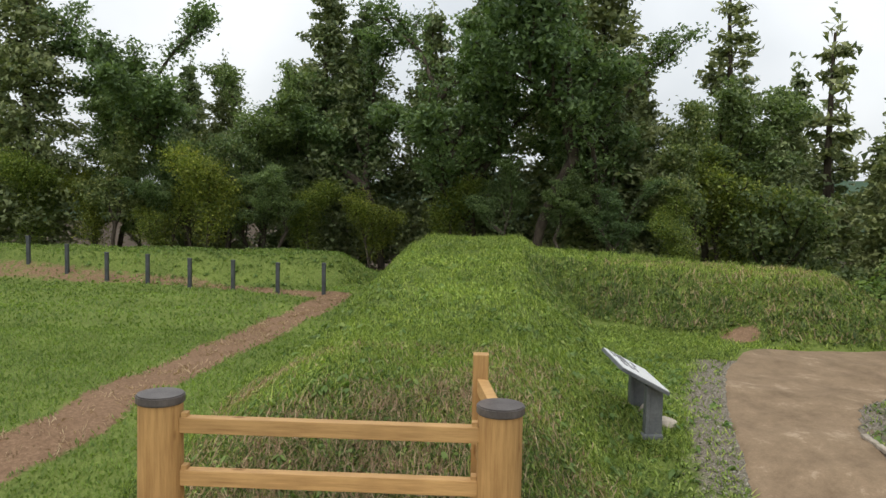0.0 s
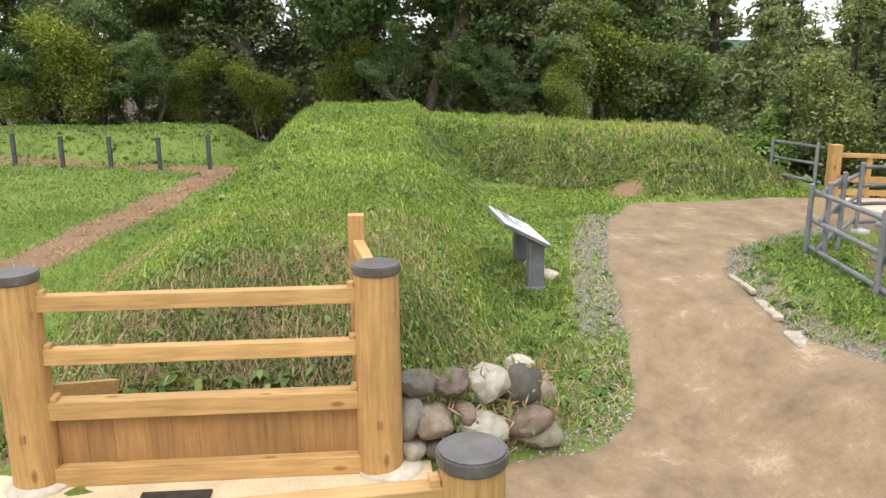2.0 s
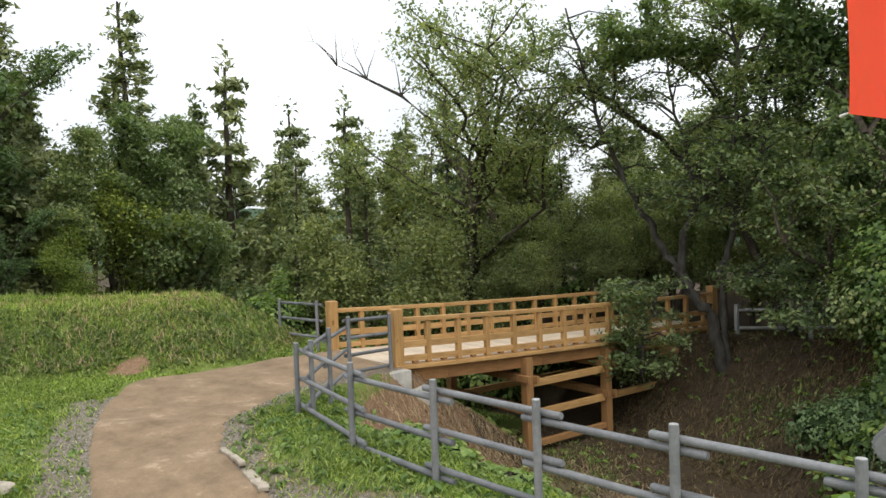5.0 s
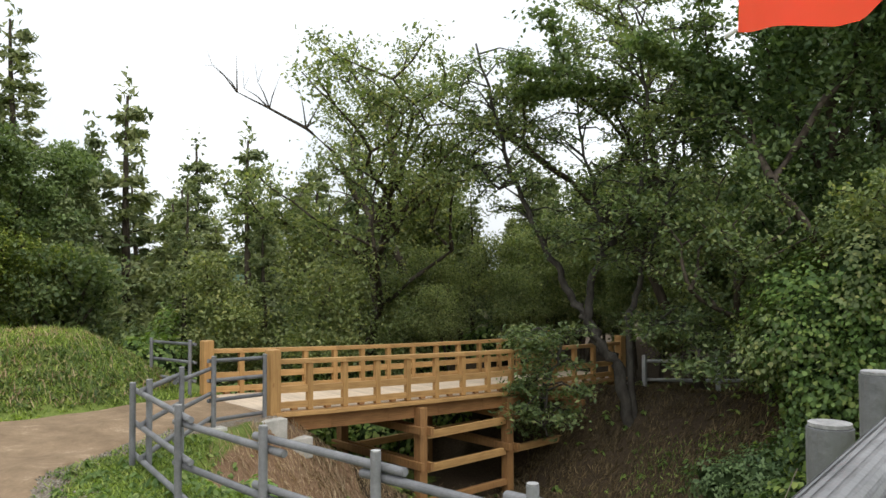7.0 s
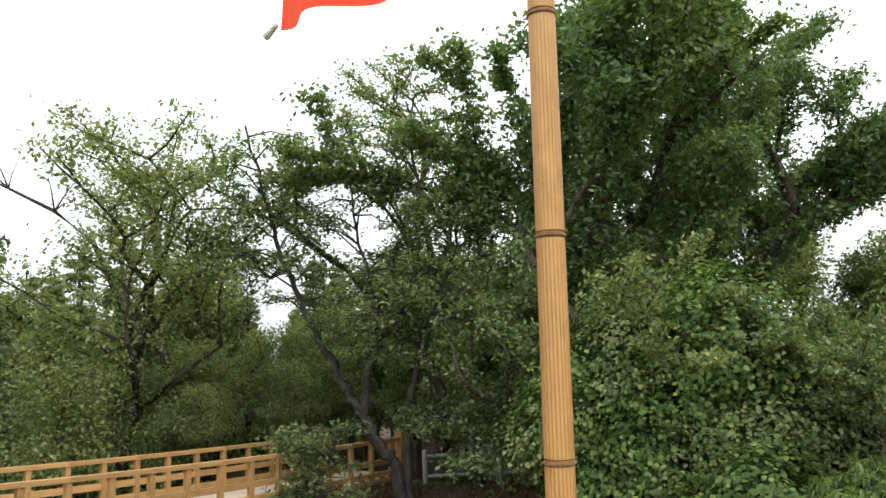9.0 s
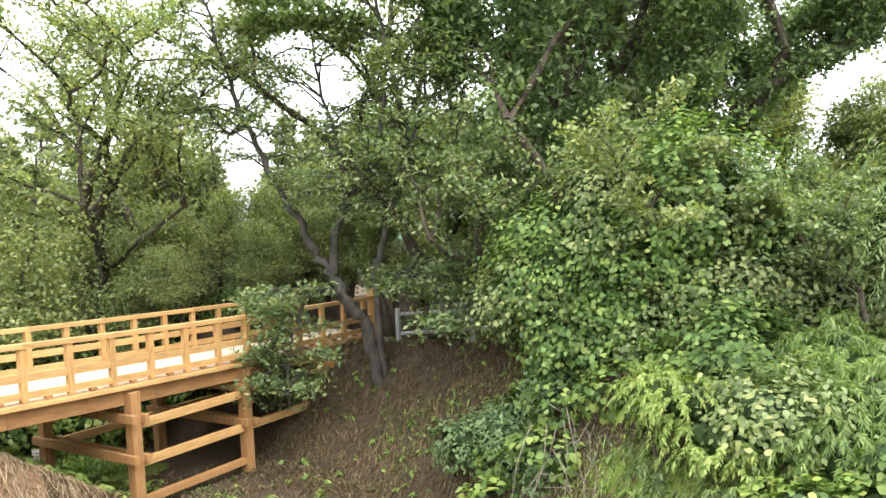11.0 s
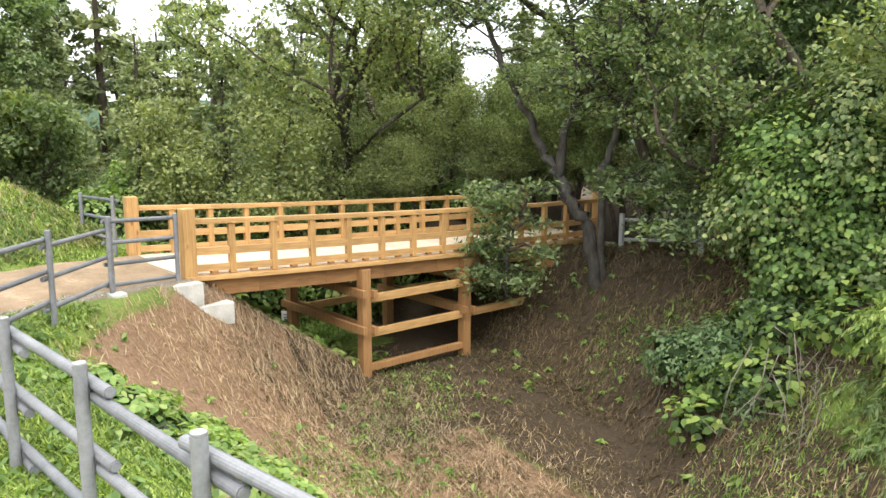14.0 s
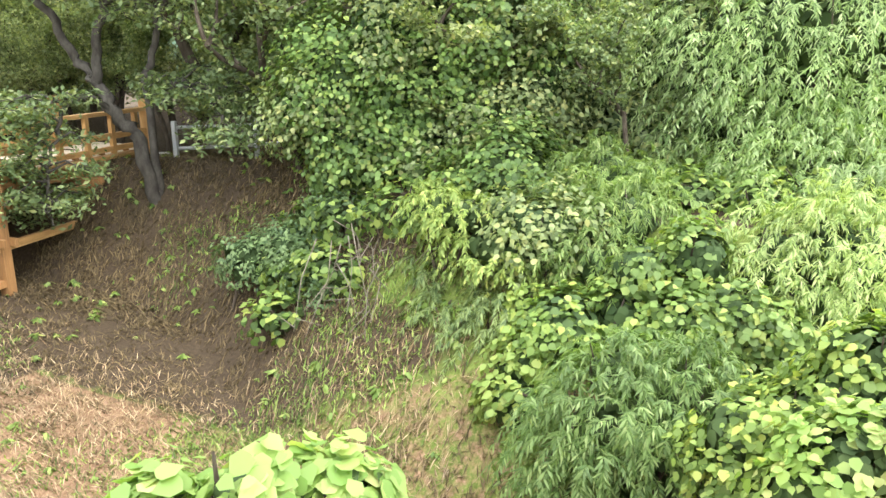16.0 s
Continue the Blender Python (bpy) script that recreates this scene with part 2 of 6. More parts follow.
def quads_mesh(name, quads, material, smooth=False):
    """A mesh of separate faces from an array (faces, corners, 3)."""
    q = np.asarray(quads, dtype=np.float32)
    f, k = q.shape[:2]
    me = bpy.data.meshes.new(name)
    me.vertices.add(f * k)
    me.vertices.foreach_set("co", q.ravel())
    me.loops.add(f * k)
    me.loops.foreach_set("vertex_index", np.arange(f * k, dtype=np.int32))
    me.polygons.add(f)
    me.polygons.foreach_set("loop_start", np.arange(0, f * k, k, dtype=np.int32))
    me.polygons.foreach_set("loop_total", np.full(f, k, dtype=np.int32))
    me.materials.append(material)
    me.update(calc_edges=True)
    return me


def put(name, me, parent=None, label="", at=None):
    ob = new(name, me)
    if parent is not None:
        ob.parent = parent
    if at is not None:
        ob.matrix_basis = at
    if label:
        ob["label"] = label
    return ob


def part(name, bm, material, parent=None, label="", smooth=False):
    me = bpy.data.meshes.new(name)
    bm.to_mesh(me)
    bm.free()
    me.materials.append(material)
    if smooth:
        me.polygons.foreach_set("use_smooth", [True] * len(me.polygons))
        me.set_sharp_from_angle(angle=radians(28))
    return put(name, me, parent, label)


def box(size, at=(0, 0, 0), bevel=0.006, turn=None):
    bm = bmesh.new()
    bmesh.ops.create_cube(bm, size=1)
    bmesh.ops.scale(bm, vec=size, verts=bm.verts)
    if bevel:
        bmesh.ops.bevel(bm, geom=bm.edges[:], offset=bevel, segments=2, affect="EDGES", profile=0.6)
    if turn is not None:
        bmesh.ops.transform(bm, matrix=turn, verts=bm.verts)
    bmesh.ops.translate(bm, vec=at, verts=bm.verts)
    return bm


def rod(a, b, r0, r1=None, sides=14, bevel=0.006):
    """A round bar from a to b with eased ends."""
    a, b = Vector(a), Vector(b)
    r1 = r0 if r1 is None else r1
    bm = bmesh.new()
    bmesh.ops.create_cone(bm, cap_ends=True, segments=sides, radius1=r0, radius2=r1, depth=(b - a).length)
    if bevel:
        rim = [e for e in bm.edges if all(abs(abs(v.co.z) - (b - a).length / 2) < 1e-5 for v in e.verts)]
        bmesh.ops.bevel(bm, geom=rim, offset=bevel, segments=2, affect="EDGES")
    m = Matrix.Translation((a + b) / 2) @ (b - a).to_track_quat("Z", "Y").to_matrix().to_4x4()
    bmesh.ops.transform(bm, matrix=m, verts=bm.verts)
    return bm


def thing(name, at, label, category, group="", kind=""):
    ob = new(name)
    ob.empty_display_size = 0.1
    ob.matrix_basis = at if isinstance(at, Matrix) else Matrix.Translation(at)
    return tagged(ob, label, category, group, kind)


def tube(verts, faces, pts, radii, sides=7):
    """Adds a tapering tube along points."""
    base = len(verts)
    for i, (p, r) in enumerate(zip(pts, radii)):
        d = (pts[min(i + 1, len(pts) - 1)] - pts[max(i - 1, 0)]).normalized()
        u = d.orthogonal().normalized()
        w = d.cross(u)
        for k in range(sides):
            a = 2 * math.pi * k / sides
            verts.append(tuple(p + (u * math.cos(a) + w * math.sin(a)) * r))
    for i in range(len(pts) - 1):
        for k in range(sides):
            a, b = base + i * sides + k, base + i * sides + (k + 1) % sides
            faces.append((a, b, b + sides, a + sides))


def smooth01(a, b, x):
    t = np.clip((np.asarray(x, float) - a) / (b - a), 0, 1)
    return t * t * (3 - 2 * t)


def wave(x, y, f, seed=0.0):
    """Cheap smooth unevenness, about -1 to 1."""
    x, y = np.asarray(x, float), np.asarray(y, float)
    return (np.sin(f * x * 1.1 + 1.7 * np.sin(f * y * 0.8 + seed) + seed) + np.sin(f * y * 1.3 + 1.3 * np.sin(f * x * 0.7 - seed) + 2 * seed)) / 2


# ---- the lie of the land ----
def seg_dist(x, y, ax, ay, bx, by):
    dx, dy = bx - ax, by - ay
    t = np.clip(((x - ax) * dx + (y - ay) * dy) / (dx * dx + dy * dy), 0, 1)
    return np.hypot(x - ax - t * dx, y - ay - t * dy), t


def ditch_shape(x, y):
    """How deep the dry moat lies below its banks, 0 to 1."""
    near = np.interp(y, [-5, 0, 4, 5.5, 6.2, 6.7, 7.25, 7.6, 7.85, 9.8, 12, 20], [5.3, 5.0, 4.75, 4.8, 5.0, 5.4, 5.98, 6.4, 7.0, 7.1, 7.6, 7.8])
    floor0 = np.maximum(near + 2.5, 7.9)
    far1 = 13.3 + 0.15 * wave(0 * x, y, 0.5, 2.0) - 2.6 * (1 - smooth01(0.0, 6.0, y))
    floor1 = far1 - 1.7 - 0.9 * (1 - smooth01(3.0, 7.0, y))
    a = np.clip((x - near) / (floor0 - near), 0, 1)
    b = np.clip((far1 - x) / (far1 - floor1), 0, 1)
    return np.minimum(a ** 0.9, b), near, far1


def height(x, y):
    x, y = np.asarray(x, float), np.asarray(y, float)
    z = -0.5 * (1 - smooth01(3.2, 6.2, y)) * (1 - smooth01(2.2, 3.5, x))
    # rampart behind the fence, then its arm towards the bridge
    cx = -0.55 + 0.045 * (y - 3.4)
    half = np.where(x < cx, 2.3 - 0.02 * y, 2.0 + 0.035 * (y - 3.4))
    crest_half = 0.55 + 0.03 * (y - 3.4)
    side = 1 - smooth01(0, 1, (np.abs(x - cx) - crest_half) / (half - crest_half))
    crest = 0.55 + 0.57 * smooth01(4.5, 15, y)
    front = 0.12 + 0.88 * smooth01(3.45, 5.3, y) ** 0.8
    top_a = (crest - z) * side * front * (y > 3.45) * (1 - smooth01(16.5, 18.5, y))
    d, t = seg_dist(x, y, -0.4, 15.0, 5.15, 12.2)
    run = np.clip((d - 0.85) / (1.05 + 0.5 * t * t), 0, 1)
    top_b = (1.03 - 0.2 * t) * (1 - (0.65 * run + 0.35 * run * run * (3 - 2 * run)))
    z = z + np.maximum(top_a, top_b)
    z = z + 0.13 * np.exp(-((x - 1.45) ** 2 + (y - 5.75) ** 2) / 0.4)
    # low bank behind the lawn
    z = z + 0.6 * (1 - smooth01(0.6, 1.9, np.abs(y - 17.3 - 0.05 * x))) * smooth01(2.2, 3.4, -x)
    # the viewer's own rampart
    own = (1 - smooth01(0.2, 1.25, y)) * (1 - smooth01(3.55, 4.5, x))
    z = z + (0.38 - z) * own
    # low hump under the log fence
    z = z + 0.16 * smooth01(3.45, 4.05, x) * (1 - smooth01(4.35, 5.0, x)) * (1 - smooth01(5.2, 7.6, y)) * smooth01(-1.0, 1.0, y)
    # dry moat
    s, near, far1 = ditch_shape(x, y)
    deep = -1.72 - 0.55 * (1 - smooth01(3.0, 8.0, y)) + 0.35 * (1 - smooth01(-6, 0, y)) - 1.2 * smooth01(10, 22, y)
    z = z + (deep - np.minimum(z, 0)) * s * (x > 4)
    # the far bank lies a little lower
    z = z - 0.5 * smooth01(12.8, 14.2, x) * smooth01(-2, 2, y) * (1 - smooth01(9.5, 12, y))
    # beyond the bank and the moat the hill falls away
    z = z - 4.5 * smooth01(19, 34, y + 0.25 * x) - 1.8 * smooth01(10.5, 18, y) * smooth01(5.5, 9, x)
    z = z + 0.03 * wave(x, y, 2.3) + 0.015 * wave(x, y, 6.1, 1.0)
    far = smooth01(60, 400, np.hypot(x, y))
    return z - 10 * far


def hz(x, y):
    return float(height(x, y))


def graded(lo, hi, step, reach):
    mid = list(np.arange(lo, hi + 1e-6, step))
    out, s, v = [], step, hi
    while v < reach:
        s *= 1.35
        v += s
        out.append(v)
    low, s, v = [], step, lo
    while v > -reach:
        s *= 1.35
        v -= s
        low.append(v)
    return np.array(low[::-1] + mid + out)


def ground_material():
    m, n, l, b = mat("ground_soil_and_turf", 0.95, 0, 0.1)
    v = coords(n, l)
    a = n.new("ShaderNodeAttribute")
    a.attribute_name = "cover"
    sep = n.new("ShaderNodeSeparateColor")
    l.new(a.outputs["Color"], sep.inputs[0])
    broad = noise_node(n, l, 1.1, 5, v)
    fine = noise_node(n, l, 28, 5, v, 0.75)
    turf = ramp(n, l, fine, [(0.25, (0.06, 0.085, 0.025)), (0.5, (0.14, 0.19, 0.05)), (0.8, (0.25, 0.28, 0.11))])
    turf = mix(n, l, 0.8, turf, ramp(n, l, broad, [(0.3, (0.75, 0.75, 0.7)), (0.7, (1.25, 1.2, 1.0))]), "MULTIPLY")
    soil = ramp(n, l, fine, [(0.25, (0.12, 0.074, 0.046)), (0.55, (0.25, 0.158, 0.098)), (0.8, (0.4, 0.285, 0.195))])
    grit = ramp(n, l, noise_node(n, l, 60, 3, v, 0.8), [(0.3, (0.07, 0.06, 0.046)), (0.48, (0.19, 0.162, 0.128)), (0.6, (0.3, 0.265, 0.22)), (0.74, (0.48, 0.44, 0.385))])
    # litter colour, kept dark to carry the shade under the trees
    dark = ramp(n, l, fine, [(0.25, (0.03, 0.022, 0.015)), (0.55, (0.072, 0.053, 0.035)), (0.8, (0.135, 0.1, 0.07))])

    def edge(chan):
        k = n.new("ShaderNodeMath")
        k.operation = "ADD"
        l.new(sep.outputs[chan], k.inputs[0])
        s = n.new("ShaderNodeMath")
        s.operation = "MULTIPLY_ADD"
        l.new(noise_node(n, l, 7, 5, v, 0.7), s.inputs[0])
        s.inputs[1].default_value, s.inputs[2].default_value = 0.9, -0.45
        l.new(s.outputs[0], k.inputs[1])
        r = n.new("ShaderNodeMapRange")
        r.inputs[1].default_value, r.inputs[2].default_value = 0.4, 0.6
        l.new(k.outputs[0], r.inputs[0])
        return r.outputs[0]

    col = mix(n, l, edge(0), turf, soil)
    col = mix(n, l, edge(1), col, grit)
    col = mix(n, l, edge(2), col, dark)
    l.new(col, b.inputs["Base Color"])
    bump(n, l, b, fine, 0.7, 0.03)
    return m


# edges of the trodden path, from the gap in the ramparts to the bridge
LEFT = [(0.55, 1.35), (0.6, 2.6), (0.85, 3.3), (1.5, 3.5), (1.95, 3.85), (2.15, 4.5), (2.3, 5.2), (2.52, 6.3), (2.85, 7.5), (3.3, 8.67), (4.26, 9.75), (6.9, 9.75)]
RIGHT = [(0.75, 1.3), (1.7, 1.3), (3.1, 1.6), (3.75, 2.5), (3.65, 3.4), (3.42, 4.1), (3.42, 4.9), (3.55, 5.7), (3.9, 6.4), (4.5, 7.05), (5.6, 7.8), (6.9, 7.98)]



def curve_pts(pts, count):
    """Catmull-Rom points along a line."""
    p = [Vector(pts[0]) * 2 - Vector(pts[1])] + [Vector(q) for q in pts] + [Vector(pts[-1]) * 2 - Vector(pts[-2])]
    out = []
    for i in range(count):
        u = i / (count - 1) * (len(pts) - 1)
        k = min(int(u), len(pts) - 2)
        t = u - k
        a, b, c, d = p[k:k + 4]
        out.append(0.5 * ((2 * b) + (c - a) * t + (2 * a - 5 * b + 4 * c - d) * t * t + (3 * b - a - 3 * c + d) * t ** 3))
    return out


def near_line(x, y, pts):
    best = np.full(np.shape(x), 1e9)
    for (ax, ay), (bx, by) in zip(pts[:-1], pts[1:]):
        best = np.minimum(best, seg_dist(x, y, ax, ay, bx, by)[0])
    return best


def cover(x, y):
    """Masks of bare soil, gravel, and litter whose darkness includes painted shade."""
    x, y = np.asarray(x, float), np.asarray(y, float)
    strip = near_line(x, y, [(-6.2, 2.4), (-4.9, 3.5), (-4.0, 4.5), (-3.5, 5.6), (-3.4, 7.0), (-3.15, 9.0), (-2.85, 12.0), (-2.75, 14.2), (-6, 15.2), (-14, 15.6), (-30, 15)])
    soil = 0.95 * (1 - smooth01(0.13, 0.56, strip))
    soil = soil * (1 - 0.4 * smooth01(14.3, 15.0, y))
    soil = np.maximum(soil, 0.62 * smooth01(1.7, 2.2, -x) * (1 - smooth01(3.4, 5.0, y)) * smooth01(0.6, 1.8, y))
    soil = np.maximum(soil, 0.9 * (1 - smooth01(0.15, 0.45, np.hypot(x - 4.0, (y - 10.35) * 1.4))))
    edge_l, edge_r = near_line(x, y, LEFT), near_line(x, y, RIGHT)
    s, near, far1 = ditch_shape(x, y)
    slope = smooth01(0.02, 0.12, s) * (x < 9.6) * (x > 4)
    soil = np.maximum(soil, 0.8 * slope * (1 - 0.4 * smooth01(7.4, 8.4, x) * (1 - smooth01(3.5, 5.0, y))))
    soil = np.maximum(soil, 0.75 * (1 - smooth01(0.1, 0.5, edge_r)) * (y > 2))
    gravel = (1 - smooth01(0.2, 0.7, edge_l)) * (0.25 + 0.75 * smooth01(4.2, 5.2, y)) * (y > 3.2) * (y < 8.8) * 0.72
    gravel = np.maximum(gravel, 0.62 * (1 - smooth01(0.1, 0.6, edge_r)) * (y > 2.0) * (y < 8.4))
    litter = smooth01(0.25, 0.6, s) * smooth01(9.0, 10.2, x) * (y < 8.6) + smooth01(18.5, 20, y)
    # far bank below the trees: their shade painted into the ground
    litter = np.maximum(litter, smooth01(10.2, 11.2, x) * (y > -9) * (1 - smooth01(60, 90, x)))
    # dark ground under and before the bridge, shade put into the colour
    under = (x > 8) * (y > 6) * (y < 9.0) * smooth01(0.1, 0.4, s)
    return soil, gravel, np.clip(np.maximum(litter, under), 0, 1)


def build_ground():
    xs, ys = graded(-7.0, 14.5, 0.14, 1500), graded(-2.0, 19.5, 0.14, 1500)
    gx, gy = np.meshgrid(xs, ys)
    gz = height(gx, gy)
    nx, ny = len(xs), len(ys)
    me = bpy.data.meshes.new("ground")
    me.vertices.add(nx * ny)
    me.vertices.foreach_set("co", np.stack([gx, gy, gz], -1).astype(np.float32).ravel())
    i = (np.arange(ny - 1)[:, None] * nx + np.arange(nx - 1)[None]).ravel()
    quad = np.stack([i, i + 1, i + nx + 1, i + nx], -1).astype(np.int32)
    me.loops.add(quad.size)
    me.loops.foreach_set("vertex_index", quad.ravel())
    me.polygons.add(len(quad))
    me.polygons.foreach_set("loop_start", np.arange(0, quad.size, 4, dtype=np.int32))
    me.polygons.foreach_set("loop_total", np.full(len(quad), 4, dtype=np.int32))
    me.update(calc_edges=True)
    me.polygons.foreach_set("use_smooth", [True] * len(me.polygons))
    me.materials.append(ground_material())
    att = me.color_attributes.new("cover", "FLOAT_COLOR", "POINT")
    att.data.foreach_set("color", np.stack([*cover(gx, gy), np.ones_like(gx)], -1).astype(np.float32).ravel())
    return tagged(put("ground", me), "uneven grassy ground with bare soil, gravel and a dry moat", "ground", kind="structure")


build_ground()


# ---- path ----
def path_material():
    m, n, l, b = mat("trodden_earth", 0.9, 0, 0.2)
    v = coords(n, l)
    wet = noise_node(n, l, 1.7, 10, coords(n, l, (1.3, 1, 0.2)), 0.76)
    col = ramp(n, l, wet, [(0.34, (0.165, 0.115, 0.072)), (0.47, (0.225, 0.16, 0.102)), (0.57, (0.27, 0.194, 0.125)), (0.68, (0.42, 0.32, 0.225))])
    fine = noise_node(n, l, 60, 5, v, 0.75)
    col = mix(n, l, 0.6, col, ramp(n, l, fine, [(0.25, (0.7, 0.68, 0.66)), (0.75, (1.25, 1.25, 1.25))]), "MULTIPLY")
    l.new(col, b.inputs["Base Color"])
    bump(n, l, b, fine, 0.5, 0.01)
    return m


def build_path():
    rows, across = 150, 22
    a, b = curve_pts(LEFT, rows), curve_pts(RIGHT, rows)
    verts, faces = [], []
    for i in range(rows):
        wob = 0.025 * math.sin(i * 1.7) + 0.02 * math.sin(i * 0.63)
        for j in range(across + 1):
            u = j / across
            p = a[i].lerp(b[i], u + (wob if j == across else wob * 0.4 if j == 0 else 0))
            rim = 0.02 if 0 < j < across else -0.03
            verts.append((p.x, p.y, hz(p.x, p.y) + rim + 0.012 * (1 - (2 * u - 1) ** 2)))
    for i in range(rows - 1):
        for j in range(across):
            k = i * (across + 1) + j
            faces.append((k, k + 1, k + across + 2, k + across + 1))
    me = mesh_from("path", verts, faces, path_material(), True)
    return tagged(put("path", me), "curving footpath of damp brown trodden earth", "path", kind="structure")


build_path()


# ---- wooden fence round the end of the rampart ----
def round_post(r, h):
    """A peeled log post with a dark cap; local foot at the origin."""
    bm = rod((0, 0, 0), (0, 0, h - 0.05), r * 1.04, r * 0.97, 28, 0.004)
    return bm, rod((0, 0, h - 0.055), (0, 0, h), r * 1.06, r * 1.06, 32, 0.008)


def bar(a, b, w, h, material, name, parent, bevel=0.006, over=0.0):
    """A sawn bar from a to b (parent's axes), w thick and h high."""
    a, b = Vector(a), Vector(b)
    d = b - a
    ln = d.length + 2 * over
    me_bm = box((ln, w, h), (0, 0, 0), bevel)
    me = bpy.data.meshes.new(name)
    me_bm.to_mesh(me)
    me_bm.free()
    me.materials.append(material)
    ob = put(name, me, parent)
    ob.matrix_basis = Matrix.Translation((a + b) / 2) @ Matrix.Rotation(math.atan2(d.y, d.x), 4, "Z") @ Matrix.Rotation(-math.asin(d.z / d.length), 4, "Y")
    return ob


def wooden_fence(xl, xr, y, z, h, r, label, back, panel):
    f = thing("wooden_fence", (0, y, z), label, "fence", "fences at the rampart ends")
    for x in (xl, xr):
        shaft, cap = round_post(r, h)
        me = bpy.data.meshes.new("post")
        shaft.to_mesh(me)
        shaft.free()
        me.materials.append(WOOD_Z)
        me.polygons.foreach_set("use_smooth", [True] * len(me.polygons))
        me.set_sharp_from_angle(angle=radians(28))
        t = put("post", me, f, "round peeled cedar post", Matrix.Translation((x, 0, 0)))
        part("cap", cap, CAP, t, "dark weathered round cap")
        part("peg", box((0.032, 0.02, 0.05), (0.0, -r, h * 0.27), 0.003), PANEL, t)
    for k, (zz, hh, w) in enumerate(((h * 0.86, 0.095, 0.075), (h * 0.615, 0.095, 0.075), (h * 0.365, 0.11, 0.11))):
        bar((xl + r * 0.5, 0, zz), (xr - r * 0.5, 0, zz), w, hh, WOOD_X, "rail", f)
        for sx, x in ((1, xl + r * 1.0), (-1, xr - r * 1.0)):
            part("wedge", box((0.035, w * 0.8, 0.03), (x + sx * 0.015, 0, zz + hh * 0.5 + 0.012), 0.003), WOOD_X, f)
    bar((xl + r * 0.5, 0, 0.06), (xr - r * 0.5, 0, 0.06), 0.13, 0.12, WOOD_X, "sill", f)
    if panel:
        lo, hi, x = 0.12, h * 0.365 - 0.055, xl + r
        rnd = random.Random(4)
        while x < xr - r - 0.02:
            w = min(rnd.uniform(0.15, 0.22), xr - r - x)
            part("panel_board", box((w - 0.001, 0.025, hi - lo), (x + w / 2, 0.02, (lo + hi) / 2), 0.0015), PANEL, f)
            x += w
    for sx, x in ((0, xl), (1, xr)):
        if back and not sx:
            bar((x + 0.1, r * 0.5, h * 0.42), (x + 0.32, 0.5, h * 0.3), 0.05, 0.1, WOOD_Y, "return_rail", f)
        if back and sx:
            part("back_post", box((0.1, 0.1, h * 1.16), (x - 0.12, 0.42, h * 0.58), 0.006), WOOD_Z, f, "square sawn post")
            for zz in (h * 0.98, h * 0.66, h * 0.3):
                bar((x - 0.12 * sx, 0.42, zz + 0.05), (x - 0.02 * sx, r * 0.6, zz - 0.06), 0.07, 0.09, WOOD_Y, "return_rail", f)
    return f


# foot stones, slab and fence
FENCE_Y = 3.31
slab = thing("gate_slab", (0, 0, 0), "cream slab with a dark drain slot between two wooden fences", "slab", kind="structure")
part("slab_top", box((2.66, 1.55, 0.16), (-0.78, 2.66, -0.545), 0.012), SLAB, slab)
part("drain", box((0.4, 0.15, 0.02), (-0.95, 3.05, -0.457), 0.004), mottled("drain_dark", (0.02, 0.018, 0.015), (0.06, 0.05, 0.04), 9), slab, "dark wet slot")
part("edging", box((0.05, 1.55, 0.09), (-2.15, 2.66, -0.49), 0.006), SLAB, slab)
wooden_fence(-1.8, 0.235, FENCE_Y, -0.465, 1.31, 0.135, "new cedar fence with round capped posts and boarded foot", True, True)
front = wooden_fence(-1.52, 0.555, 1.28, -0.465, 1.19, 0.115, "new cedar fence with round capped posts above the gap", False, True)
front.matrix_basis = Matrix.Translation((0.555, 1.28, -0.465)) @ Matrix.Rotation(radians(5.5), 4, "Z") @ Matrix.Translation((-0.555, 0, 0))


def boulder(name, at, size, seed, material, label, group="", turn=0.0, parent=None, rough=0.16):
    rnd = random.Random(seed)
    bm = bmesh.new()
    bmesh.ops.create_icosphere(bm, subdivisions=3, radius=1.0)
    off = Vector((rnd.uniform(0, 50), rnd.uniform(0, 50), rnd.uniform(0, 50)))
    for v in bm.verts:
        v.co *= 1 + rough * noise.noise(v.co * 1.1 + off) + rough * 0.3 * noise.noise(v.co * 2.9 + off)
        v.co = Vector((v.co.x * size[0], v.co.y * size[1], v.co.z * size[2]))
    bmesh.ops.rotate(bm, cent=(0, 0, 0), matrix=Matrix.Rotation(turn, 3, "Y") @ Matrix.Rotation(rnd.uniform(-0.4, 0.4), 3, "Z"), verts=bm.verts)
    ob = part(name, bm, material, parent, "", True)
    ob.location = at
    if parent is None:
        tagged(ob, label, "stone", group)
    return ob


for x in (-1.8, 0.235):
    boulder("footing_stone", (x + (0.06 if x > 0 else 0), FENCE_Y - 0.02, -0.465), (0.2, 0.17, 0.05), 3 + x, FLAT, "flat grey footing stone under a fence post", "footing stones")

wall = thing("stone_retaining_wall", (0, 0, 0), "rough dry wall of rounded river stones holding the turf bank", "stone wall")
